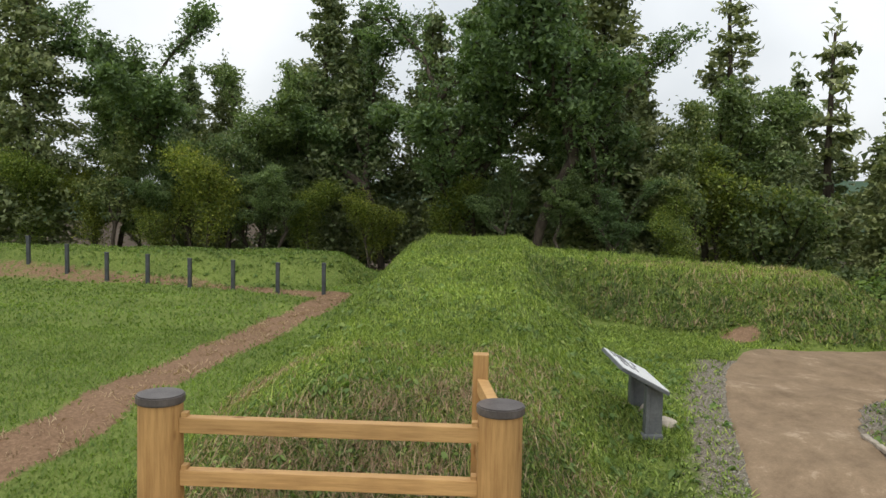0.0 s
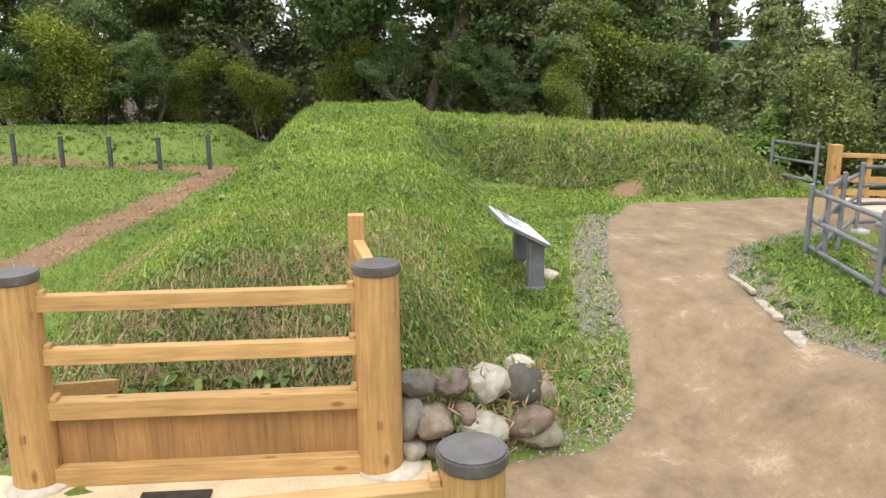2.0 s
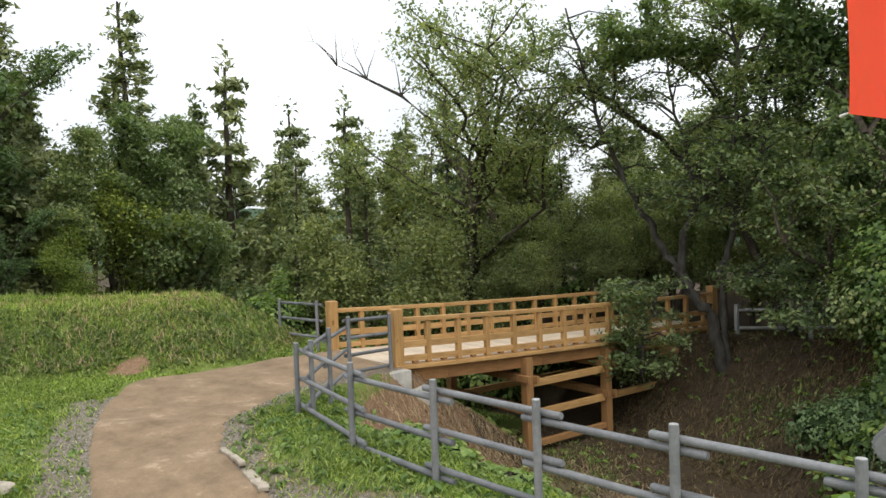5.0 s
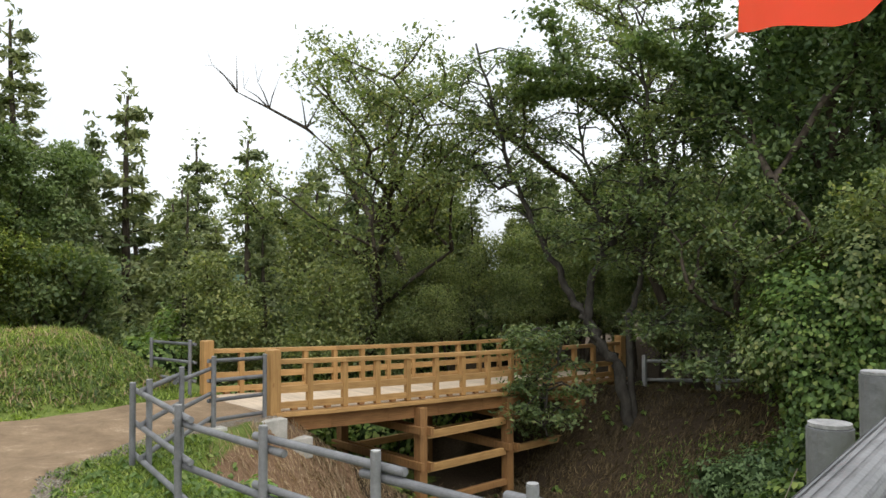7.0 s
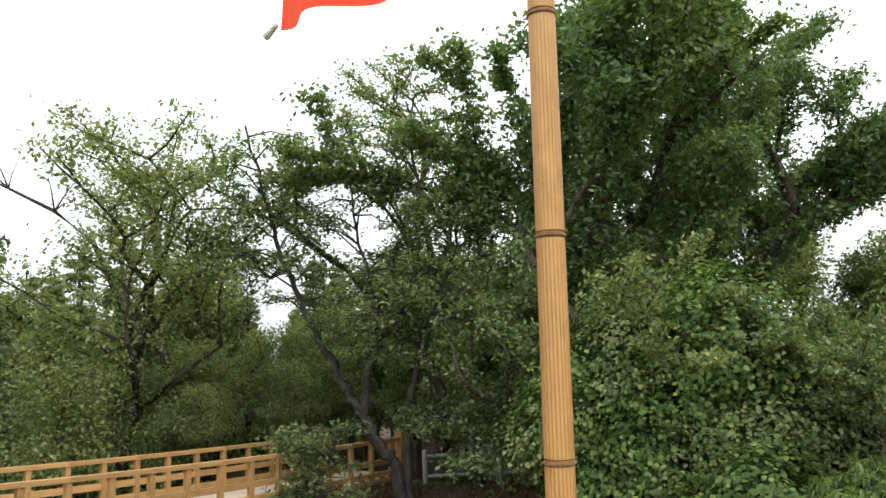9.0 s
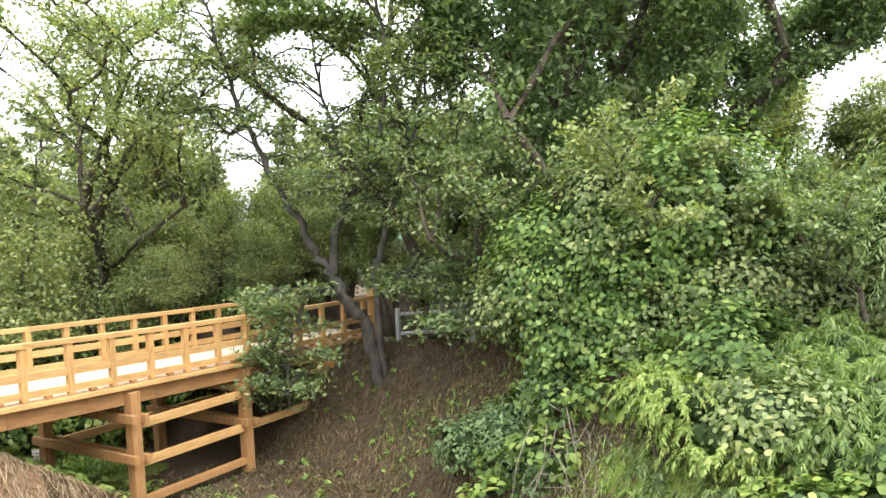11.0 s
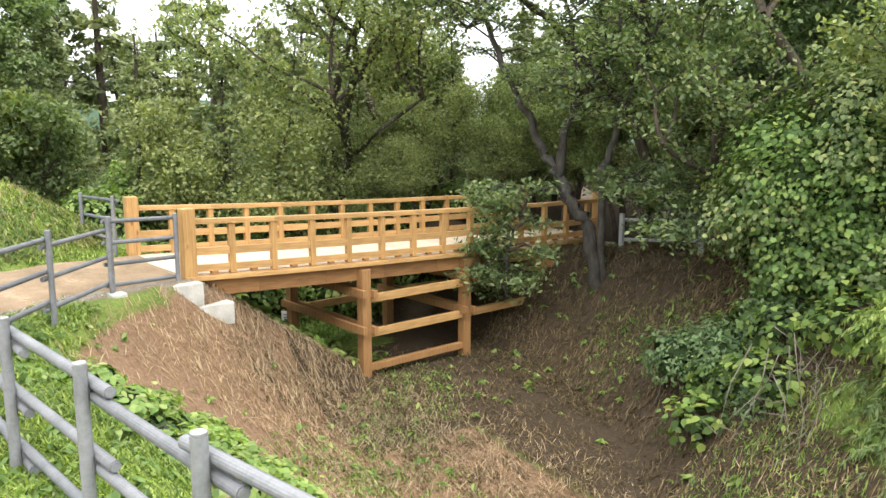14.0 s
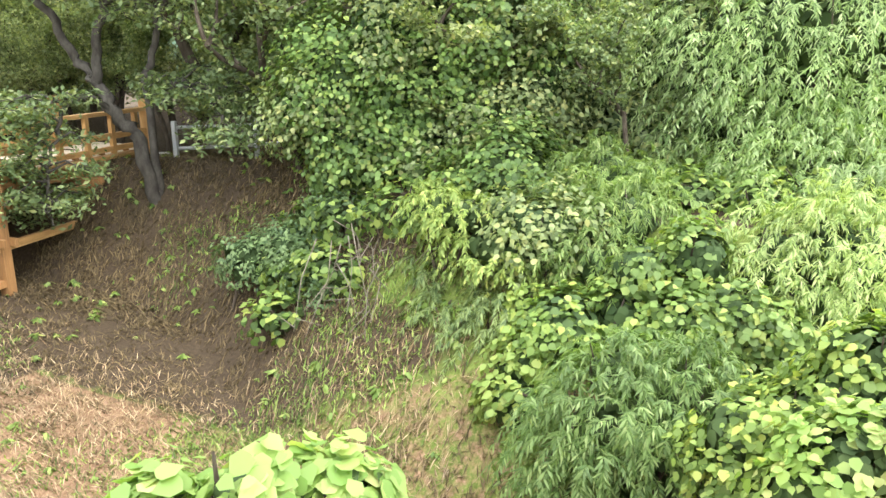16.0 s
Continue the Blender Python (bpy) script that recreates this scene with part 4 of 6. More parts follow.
def make_broad(seed, h, r, leaf=0.15, clear=0.25, dense=1.0, lean=(0, 0), stems=1, count=9000, flat=0.7, bark=None):
    """A forking broadleaf tree: limbs, twigs and clumped leaves."""
    rng, rnd = np.random.default_rng(seed), random.Random(seed)
    v, f, ends = [], [], []

    def grow(p, d, ln, rad, depth):
        pts, radii = [p], [rad]
        for i in range(4):
            d = (d + Vector((rnd.gauss(0, 0.16), rnd.gauss(0, 0.16), rnd.gauss(0.03, 0.1)))).normalized()
            p = p + d * ln / 4
            pts.append(p)
            radii.append(rad * (1 - 0.13 * (i + 1)))
            if depth >= 1:
                ends.append((p.copy(), ln * 0.3))
        tube(v, f, pts, radii, 8 if depth < 1 else 5)
        if depth >= 4 or ln < 0.35:
            ends.append((p, ln * 0.6))
            return
        for k in range(rnd.randint(2, 3) + (1 if depth == 1 else 0)):
            a = rnd.uniform(0, 6.283)
            side = Vector((math.cos(a), math.sin(a), rnd.uniform(-0.1, 0.5) * flat))
            grow(p if k < 2 else pts[2], (d * rnd.uniform(0.5, 1.0) + side * rnd.uniform(0.6, 1.0)).normalized(), ln * rnd.uniform(0.55, 0.82), rad * 0.6, depth + 1)

    for s in range(stems):
        a = 6.283 * s / stems + seed
        out = 0.0 if stems == 1 else 0.45
        grow(Vector((0, 0, -0.2)), Vector((lean[0] + out * math.cos(a), lean[1] + out * math.sin(a), 1)).normalized(), h * clear + 0.2, 0.013 * h / math.sqrt(stems), 0)
    # fit the crown to the wanted height and spread
    V = np.array(v)
    E = np.array([tuple(e[0]) for e in ends])
    S = np.array([max(e[1], 0.22) for e in ends])
    top = E[:, 2].max()
    off = E - np.array([E[:, 0].mean(), E[:, 1].mean(), 0])
    wide = np.percentile(np.hypot(off[:, 0], off[:, 1]), 90)
    kz, kr = (h - 0.3) / top, r / max(wide, 0.1)
    kr = min(kr, 2.2)
    for arr in (V, E):
        grown = np.clip(arr[:, 2] / (0.35 * top), 0.25, 1)
        arr[:, 0] *= 1 + (kr - 1) * grown
        arr[:, 1] *= 1 + (kr - 1) * grown
        arr[:, 2] *= kz
    pick = rng.integers(0, len(E), int(count * dense))
    c = E[pick] + rng.normal(size=(len(pick), 3)) * (S[pick] * 0.36 * max(kr, kz))[:, None] * np.array([1, 1, 0.5])
    q = leaf_quads(rng, c, leaf, 0.5, 1.6, droop=0.3)
    return mesh_from("trunk", [tuple(p) for p in V], f, bark or BARK, True), q


def plant(kind, trunk, crown, x, y, z, turn, scale, label, group):
    t = thing("tree", Matrix.Translation((x, y, z)) @ Matrix.Rotation(turn, 4, "Z") @ Matrix.Scale(scale, 4), label, kind, group)
    put("trunk", trunk, t)
    put("crown", crown, t)
    return t


def stand(variants, spots, label, kind, group, seed):
    """Plants trees at (x, y, top); each takes one of the shapes, scaled so that its top is at that height."""
    rnd = random.Random(seed)
    for i, (x, y, top) in enumerate(spots):
        trunk, crown, h = variants[i % len(variants)]
        z = hz(x, y) - 0.05
        plant(kind, trunk, crown, x, y, z, rnd.uniform(0, 6.28), (top - z) / h, label, group)


def conifer_set(seeds, h, r, material, **kw):
    out = []
    for s in seeds:
        t, q = make_conifer(s, h, r, **kw)
        out.append((t, quads_mesh("crown", q, material), h))
    return out


def broad_set(seeds, h, r, material, **kw):
    out = []
    for s in seeds:
        t, q = make_broad(s, h, r, **kw)
        q = slim(q)
        out.append((t, quads_mesh("crown", q, material), h))
    return out


CED = conifer_set((1, 2, 3), 10.0, 1.9, CONIFER, leaf=0.105, bare=0.06)
SLIM = conifer_set((4, 5, 6, 7), 10.0, 1.2, CONIFER, sparse=0.45, leaf=0.1, bare=0.25)
DARK = broad_set((11, 12, 13), 9.0, 2.6, DARKLEAF, leaf=0.095, count=18000, clear=0.12)
MID = broad_set((14, 15), 7.0, 2.3, MIDLEAF, leaf=0.085, count=14500, clear=0.1)
# cedars beyond the moat, brightened by colour to look lit
CED_LIT = conifer_set((8, 9), 10.0, 1.7, CONIFER_LIT, leaf=0.1, bare=0.06)
# MID trees again in lighter leaves, sunlight on the far bank painted in
MID_SUNLIT = broad_set((20, 21), 7.0, 2.3, LITELEAF, leaf=0.085, count=14500, clear=0.1)
YEL = broad_set((16, 17), 5.0, 1.9, YELLEAF, leaf=0.065, count=15000, clear=0.1)

stand(CED, [(-12.4, 19.8, 8.6), (-14.5, 21, 7.0), (-4.4, 21.4, 8.4), (-3.4, 22.5, 7.6), (-1.4, 23, 7.6), (-6.0, 24, 6.0), (3.4, 20.3, 9.4), (2.6, 22.4, 9.0), (0.2, 22, 8.2), (-9.5, 24, 6.2), (5.0, 24.5, 6.5), (4.6, 21.8, 6.3), (-7.8, 22.5, 6.0)],
      "tall dark cedar in the wood behind the rampart", "conifer", "cedars of the wood", 1)
stand(SLIM, [(7.8, 23.6, 9.0), (10.4, 24.8, 6.2), (11.3, 24.4, 7.5), (14.2, 25.6, 6.4), (17.5, 26, 5.4), (17.9, 23.4, 5.5), (16.3, 21.1, 5.4), (12.6, 27, 5.0), (19.5, 24, 5.0), (21.5, 22, 4.8)],
      "slender cedar with thin crown rising over the wood", "conifer", "slender cedars", 2)
stand(DARK, [(-8.4, 21.2, 7.4), (1.4, 18.6, 8.6), (0.0, 19.8, 7.6), (-7.0, 20.2, 5.6), (-10.5, 21, 5.0), (3.6, 18.5, 6.8), (-2.6, 20.6, 6.6), (6.6, 21, 5.6)],
      "broadleaf tree with dense dark crown behind the rampart", "tree", "dark trees of the wood", 3)
stand(MID, [(-9.5, 18.8, 4.0), (-5.6, 19.0, 3.6), (5.6, 18.8, 4.6), (9.4, 19.8, 2.6), (13.4, 18.0, 2.3), (17.0, 15.8, 2.5), (14.6, 14.2, 1.8), (16.2, 12.8, 2.0), (19.8, 12.2, 3.0), (12.2, 15.4, 1.2), (20.5, 10, 3.0)],
      "leafy green broadleaf tree", "tree", "green trees beyond the moat", 4)
stand(CED_LIT, [(11.6, 18.8, 3.0), (15.3, 17.4, 2.9), (18.5, 14.4, 3.4), (10.2, 17.2, 2.2), (13.6, 19.6, 3.6), (16.8, 17.0, 3.3), (8.2, 20.4, 3.8), (15.8, 15.6, 2.4)], "young cedar on the slope beyond the moat", "conifer", "cedars of the wood", 14)
stand(YEL, [(-6.9, 18.4, 3.2), (6.6, 19.8, 3.6), (-12, 19.0, 3.0)],
      "small broadleaf tree with yellow-green leaves", "tree", "yellowing trees", 5)
stand(CED_LIT, [(9.2, 22.2, 4.6), (12.4, 22.8, 4.4), (14.8, 22.2, 4.2), (18.6, 20.6, 4.4), (20.4, 18.6, 4.3), (8.4, 25.5, 5.0), (22.4, 16.4, 4.4), (16.6, 19.2, 3.8), (18.8, 17.2, 3.9)],
      "cedar on the slope beyond the moat", "conifer", "cedars of the wood", 6)

# big trees beside and beyond the bridge's far end
def cherry():
    """Leaning cherry: two main stems forking low, and a long limb hanging towards the moat."""
    rng, rnd = np.random.default_rng(31), random.Random(31)
    v, f, ends = [], [], []

    def limb(pts, r0, r1):
        p = [Vector(q) for q in pts]
        fine = []
        for i in range(len(p) - 1):
            for k in range(5):
                w = p[i].lerp(p[i + 1], k / 5)
                fine.append(w + Vector((rnd.gauss(0, 0.025), rnd.gauss(0, 0.025), rnd.gauss(0, 0.02))))
        fine.append(p[-1])
        tube(v, f, fine, [r0 + (r1 - r0) * i / (len(fine) - 1) for i in range(len(fine))], 9)
        return fine

    def twigs(fine, start, ln, cnt, droop, keep=1.0):
        for i in range(cnt):
            p = fine[int(len(fine) * start + (len(fine) * (1 - start) - 1) * i / cnt)]
            a = rnd.uniform(0, 6.283)
            d = Vector((math.cos(a), math.sin(a), rnd.uniform(-0.2, 0.6) - droop))
            q = p + d * ln * rnd.uniform(0.6, 1.2)
            m = p.lerp(q, 0.5) + Vector((0, 0, 0.1))
            tube(v, f, [p, m, q], [0.02, 0.013, 0.004], 5)
            for k in range(4):
                b = rnd.uniform(0, 6.283)
                e = q + Vector((math.cos(b), math.sin(b), rnd.uniform(-0.6, 0.4) - droop)) * ln * 0.5
                tube(v, f, [m.lerp(q, 0.5), q.lerp(e, 0.4), e], [0.01, 0.007, 0.003], 4)
                for w in np.linspace(0, 1, 4):
                    if rnd.random() < keep:
                        ends.append(tuple(q.lerp(e, float(w))))

    at = lambda *pts: [Vector(p) - Vector((12.72, 6.8, 0.0)) for p in pts]
    trunk = limb(at((12.74, 6.55, -1.1), (12.72, 6.85, 0.15), (12.72, 7.15, 0.5), (12.8, 7.62, 1.0)), 0.11, 0.085)
    left = limb([trunk[-1]] + at((12.8, 7.96, 1.5), (12.7, 8.3, 2.13), (12.4, 8.65, 3.05), (12.2, 8.86, 3.9), (12.0, 9.0, 4.9), (11.8, 9.2, 5.9)), 0.075, 0.018)
    stub = limb([left[17]] + at((12.3, 9.1, 3.3), (12.3, 9.4, 3.5), (12.1, 9.8, 4.1)), 0.04, 0.01)
    mid = limb([trunk[-2]] + at((12.9, 7.48, 1.62), (12.9, 7.19, 2.19), (12.8, 6.7, 2.5), (12.65, 6.3, 3.3), (12.6, 6.2, 4.6), (12.5, 6.3, 5.9)), 0.075, 0.016)
    fork = limb([mid[9]] + at((13.0, 7.4, 2.9), (12.9, 7.7, 4.0), (12.8, 7.8, 5.4)), 0.045, 0.012)
    right = limb(at((12.76, 6.6, -0.9), (12.9, 6.73, 1.04), (13.0, 6.52, 1.8), (13.1, 6.3, 2.45), (13.3, 6.0, 3.6), (13.6, 5.8, 5.0)), 0.065, 0.014)
    low = limb([right[5]] + at((12.7, 6.1, 0.95), (12.4, 5.4, 0.75), (12.0, 4.7, 0.25)), 0.04, 0.008)
    low_b = limb([low[7]] + at((12.9, 5.2, 0.9), (12.7, 4.5, 0.6)), 0.025, 0.006)
    hang = limb([trunk[10]] + at((12.35, 7.3, 0.8), (11.95, 7.4, 0.62), (11.65, 7.45, 0.05), (11.5, 7.4, -0.45), (11.48, 7.35, -0.85)), 0.04, 0.01)
    hang_b = limb([hang[7]] + at((11.7, 7.5, 0.7), (11.2, 7.55, 0.4)), 0.025, 0.008)
    for fine, start, ln, cnt, dr in ((left, 0.35, 0.75, 26, 0.0), (stub, 0.2, 0.55, 10, 0.0), (mid, 0.35, 0.85, 32, 0.0), (fork, 0.2, 0.85, 22, 0.0), (right, 0.4, 0.85, 24, 0.0)):
        twigs(fine, start, ln, cnt, dr)
    first = len(ends)
    for fine, start, ln, cnt, dr in ((hang, 0.45, 0.45, 24, 0.16), (hang_b, 0.2, 0.5, 10, 0.1), (low, 0.25, 0.5, 20, 0.1), (low_b, 0.2, 0.5, 12, 0.1)):
        twigs(fine, start, ln, cnt, dr)
    E = np.array(ends)
    cloud = np.concatenate([np.repeat(E[:first], 7, 0), np.repeat(E[first:], 9, 0)])
    cloud += rng.normal(size=cloud.shape) * np.array([0.13, 0.13, 0.05])
    return mesh_from("trunk", v, f, BARKL, True), quads_mesh("crown", leaf_quads(rng, cloud, 0.045, 0.62, 2.0, droop=0.4), MIDLEAF)


t, q = cherry()
plant("tree", t, q, 12.72, 6.8, 0.0, 0.0, 1.0, "leaning cherry tree with low hanging limb beside the bridge", "")


def bare_limb_tree():
    t, q = make_broad(32, 7.0, 2.3, leaf=0.043, clear=0.3, count=20000, lean=(-0.32, 0.02))
    return t, quads_mesh("crown", q, MIDLEAF)


t, q = bare_limb_tree()
plant("tree", t, q, 12.5, 13.3, hz(12.5, 13.3) - 0.1, 0.0, 1.3, "dark-trunked tree behind the bridge", "")


def dead_branch():
    """A long leafless limb reaching out of the crown."""
    v, f = [], []
    rnd = random.Random(9)
    main = [Vector(p) for p in ((13.9, 13.3, 1.2), (13.2, 13.6, 2.7), (12.5, 13.8, 3.5), (12.0, 13.8, 4.4), (11.1, 13.7, 4.9), (10.2, 13.7, 5.2), (9.4, 13.6, 5.4))]
    tube(v, f, main, [0.14, 0.1, 0.075, 0.055, 0.04, 0.025, 0.008], 8)
    for i in range(2, 7):
        for k in range(3):
            p = main[i]
            d = Vector((rnd.uniform(-1, 0.2), rnd.uniform(-0.5, 0.5), rnd.uniform(-0.5, 1.0))).normalized()
            q = p + d * rnd.uniform(0.4, 0.9)
            tube(v, f, [p, p.lerp(q, 0.5) + Vector((0, 0, 0.05)), q], [0.02, 0.012, 0.004], 5)
            for w in range(2):
                e = q + Vector((rnd.uniform(-0.3, 0.2), rnd.uniform(-0.2, 0.2), rnd.uniform(-0.2, 0.35)))
                tube(v, f, [q, e], [0.005, 0.002], 4)
    return mesh_from("limb", v, f, BARK, True)


dead = thing("dead_limb", (0, 0, 0), "long bare dead limb of the tree behind the bridge", "branch")
put("limb", dead_branch(), dead)

for sd, x, y, tp, turn in ((33, 15.6, 5.2, 9.0, 0.0), (34, 15.6, 3.3, 7.0, 1.0), (35, 17.0, 4.6, 8.6, 2.0)):
    t, q = make_broad(sd, 9.0, 2.0 if sd == 34 else 2.6, leaf=0.068, clear=0.16, count=38000)
    q = slim(q)
    z0 = hz(x, y) - 0.1
    plant("tree", t, quads_mesh("crown", q, DARKLEAF), x, y, z0, turn, (tp - z0) / 9.0, "tall shady tree on the far bank", "tall trees of the far bank")
t, q = make_broad(40, 9.0, 3.2, leaf=0.062, clear=0.4, count=30000, lean=(-0.06, 0.02))
z0 = hz(13.35, 2.95) - 0.1
plant("tree", t, quads_mesh("crown", q, DARKLEAF), 13.35, 2.95, z0, 0.0, (9.4 - z0) / 9.0, "tall dark-trunked tree wrapped in vines, leaning over the moat", "tall trees of the far bank")
stand(CED, [(18.2, 5.2, 9.6), (19.0, 3.8, 7.4), (19.5, 7.2, 7.0)], "tall dark cedar on the far bank", "conifer", "cedars of the far bank", 7)
stand(MID_SUNLIT, [(14.6, -1.2, 4.4), (15.5, -4.0, 4.6), (17.0, -1.5, 4.4), (17.6, 8.6, 4.0), (13.2, -3.6, 3.4), (16.8, 10.6, 3.6), (15.2, 9.4, 2.6), (17.5, 9.6, 4.2), (19.0, 8.2, 4.6), (16.2, 8.2, 3.0), (15.0, 8.0, 2.2)], "leafy green tree on the far bank", "tree", "trees of the far bank", 8)
stand(YEL, [(-10.4, 19.6, 2.6), (-8.2, 19.2, 2.2), (-4.4, 19.2, 2.4), (-2.8, 19.4, 2.2), (-0.6, 19.0, 2.6), (4.6, 17.6, 2.2), (-14, 19.4, 2.8)],
      "low leafy bush at the wood's edge", "bush", "bushes at the wood's edge", 9)

stand(MID_SUNLIT, [(14.2, 14.6, 4.4), (12.6, 15.8, 3.8), (15.6, 13.4, 4.0), (17.4, 11.6, 4.6), (16.0, 9.8, 3.4), (18.6, 9.6, 5.0), (20.5, 6.0, 5.0), (20.8, 2.6, 5.2), (19.6, 0.0, 4.0), (18.6, -3.0, 3.8), (21.5, 9.0, 5.0)],
      "leafy green broadleaf tree", "tree", "green trees beyond the moat", 21)
stand(CED_LIT, [(13.2, 17.2, 4.2), (17.8, 13.0, 4.6), (20.6, 14.6, 4.8), (10.6, 19.2, 3.6)], "cedar on the slope beyond the moat", "conifer", "cedars of the wood", 22)
stand(DARK, [(0.9, 18.0, 3.0), (2.2, 18.0, 2.8), (3.4, 17.8, 2.6), (-7.6, 19.4, 3.4), (-5.2, 18.6, 2.8), (-9.5, 20.5, 2.6), (-11.2, 20.8, 2.7), (-12.8, 21.5, 2.9), (-6.1, 19.8, 2.9), (-6.5, 21.6, 3.6)], "dark leafy bush at the foot of the wood", "bush", "bushes at the wood's edge", 23)
t, q = make_broad(36, 9.0, 2.5, leaf=0.055, clear=0.22, count=15000)
z0 = hz(15.0, 6.5) - 0.1
plant("tree", t, quads_mesh("crown", q, MIDLEAF), 15.0, 6.5, z0, 0.7, (7.9 - z0) / 9.0, "tall shady tree on the far bank", "tall trees of the far bank")
LITE = broad_set((18, 19), 6.0, 1.5, LITELEAF, leaf=0.07, count=13000, clear=0.08)
stand(LITE, [(9.6, 13.4, 2.2), (11.2, 12.9, 2.0), (12.4, 12.4, 2.3), (13.6, 11.9, 2.5), (14.6, 11.0, 2.8), (15.6, 10.4, 2.6), (11.6, 11.6, 1.3), (12.8, 10.9, 1.5), (13.7, 10.4, 1.7), (14.5, 9.9, 1.9), (15.2, 9.5, 2.1)],
      "slender young tree with light green leaves", "tree", "young trees behind the bridge", 24)
stand(SLIM, [(8.8, 14.6, 3.4), (10.4, 14.2, 3.0), (11.8, 13.9, 3.3), (12.9, 13.2, 2.9), (14.9, 12.4, 3.6), (13.9, 15.6, 5.2), (11.2, 16.4, 5.0)],
      "slender cedar with thin crown rising over the wood", "conifer", "slender cedars", 25)
for sd, x, y, tp in ((37, 12.7, 4.3, 3.4), (38, 12.9, 1.9, 3.2), (39, 12.4, 0.0, 2.6)):
    t, q = make_broad(sd, 5.5, 1.9, leaf=0.075, clear=0.2, count=7000)
    z0 = hz(x, y) - 0.1
    plant("tree", t, quads_mesh("crown", q, MIDLEAF), x, y, z0, sd * 1.3, (tp - z0) / 5.5, "thin leafy tree among the vines", "thin trees of the far bank")
stand(MID, [(21.5, 12.0, 4.6), (23.2, 12.6, 5.0), (24.0, 11.0, 4.6), (23.0, 14.0, 5.0), (25.5, 12.4, 5.0), (22.4, 10.6, 3.0), (26.0, 9.4, 4.6)], "leafy green broadleaf tree", "tree", "green trees beyond the moat", 26)


# ---- thickets, vines and bamboo grass ----
HEART = [(-0.5, 0.0), (-0.42, 0.34), (0.02, 0.46), (0.56, 0.0), (0.02, -0.46), (-0.42, -0.34)]
BLADE = [(-0.5, 0.0), (-0.1, 0.5), (0.55, 0.0), (-0.1, -0.5)]


def shaped_leaves(rng, c, nrm, size, outline, wide=1.0, hang=None):
    """Flat leaves of the given outline at c, facing nrm, tips hanging."""
    n = len(c)
    nrm = nrm / (np.linalg.norm(nrm, axis=1)[:, None] + 1e-9)
    t = rng.normal(size=(n, 3)) * 0.6 + np.array([0, 0, -0.8 if hang is None else hang])
    t -= nrm * (t * nrm).sum(1)[:, None]
    t /= np.linalg.norm(t, axis=1)[:, None] + 1e-9
    b = np.cross(nrm, t)
    s = size * rng.uniform(0.6, 1.35, (n, 1))
    pts = []
    for u, w in outline:
        pts.append(c + t * s * u + b * s * w * wide + nrm * s * 0.22 * abs(w) - nrm * s * 0.15 * max(u, 0))
    return np.stack(pts, 1)


def lumpy(p, f, seed):
    """Smooth unevenness in space, about -1 to 1."""
    x, y, z = p[:, 0] * f, p[:, 1] * f, p[:, 2] * f
    return (np.sin(x + 1.9 * np.sin(0.8 * y + seed)) + np.sin(1.1 * y + 1.7 * np.sin(0.9 * z + 2 * seed)) + np.sin(1.2 * z + 1.8 * np.sin(0.7 * x - seed))) / 3


def shell(rng, blobs, per_area, rough=0.16, open_hollows=True):
    """Points and outward normals on the outside of a heap of lumps (x, y, z, rx, ry, rz), with hollows left open."""
    B = np.array(blobs, float)
    cs, ns = [], []
    for i, b in enumerate(B):
        area = 4 * math.pi * ((b[3] * b[4] + b[3] * b[5] + b[4] * b[5]) / 3)
        k = int(area * per_area * 1.35)
        d = rng.normal(size=(k, 3))
        d /= np.linalg.norm(d, axis=1)[:, None]
        d = d[d[:, 2] > -0.75]
        at = b[:3] + d * b[3:]
        swell = lumpy(at, 7.0, i + 0.3) + 0.6 * lumpy(at, 15.0, i + 2.1)
        keep = rng.random(len(d)) < (np.clip(0.9 + 2.0 * (swell + 0.12), 0.04, 1) if open_hollows else 1.0)
        d, swell = d[keep], swell[keep]
        p = b[:3] + d * b[3:] * (1 + 0.3 * swell[:, None] + rng.normal(size=(len(d), 1)) * rough * 0.55)
        inside = np.zeros(len(p), bool)
        for j, o in enumerate(B):
            if j != i:
                inside |= (((p - o[:3]) / o[3:]) ** 2).sum(1) < 0.6
        p, d = p[~inside], d[~inside]
        cs.append(p)
        ns.append(d / b[3:])
    return np.concatenate(cs), np.concatenate(ns)


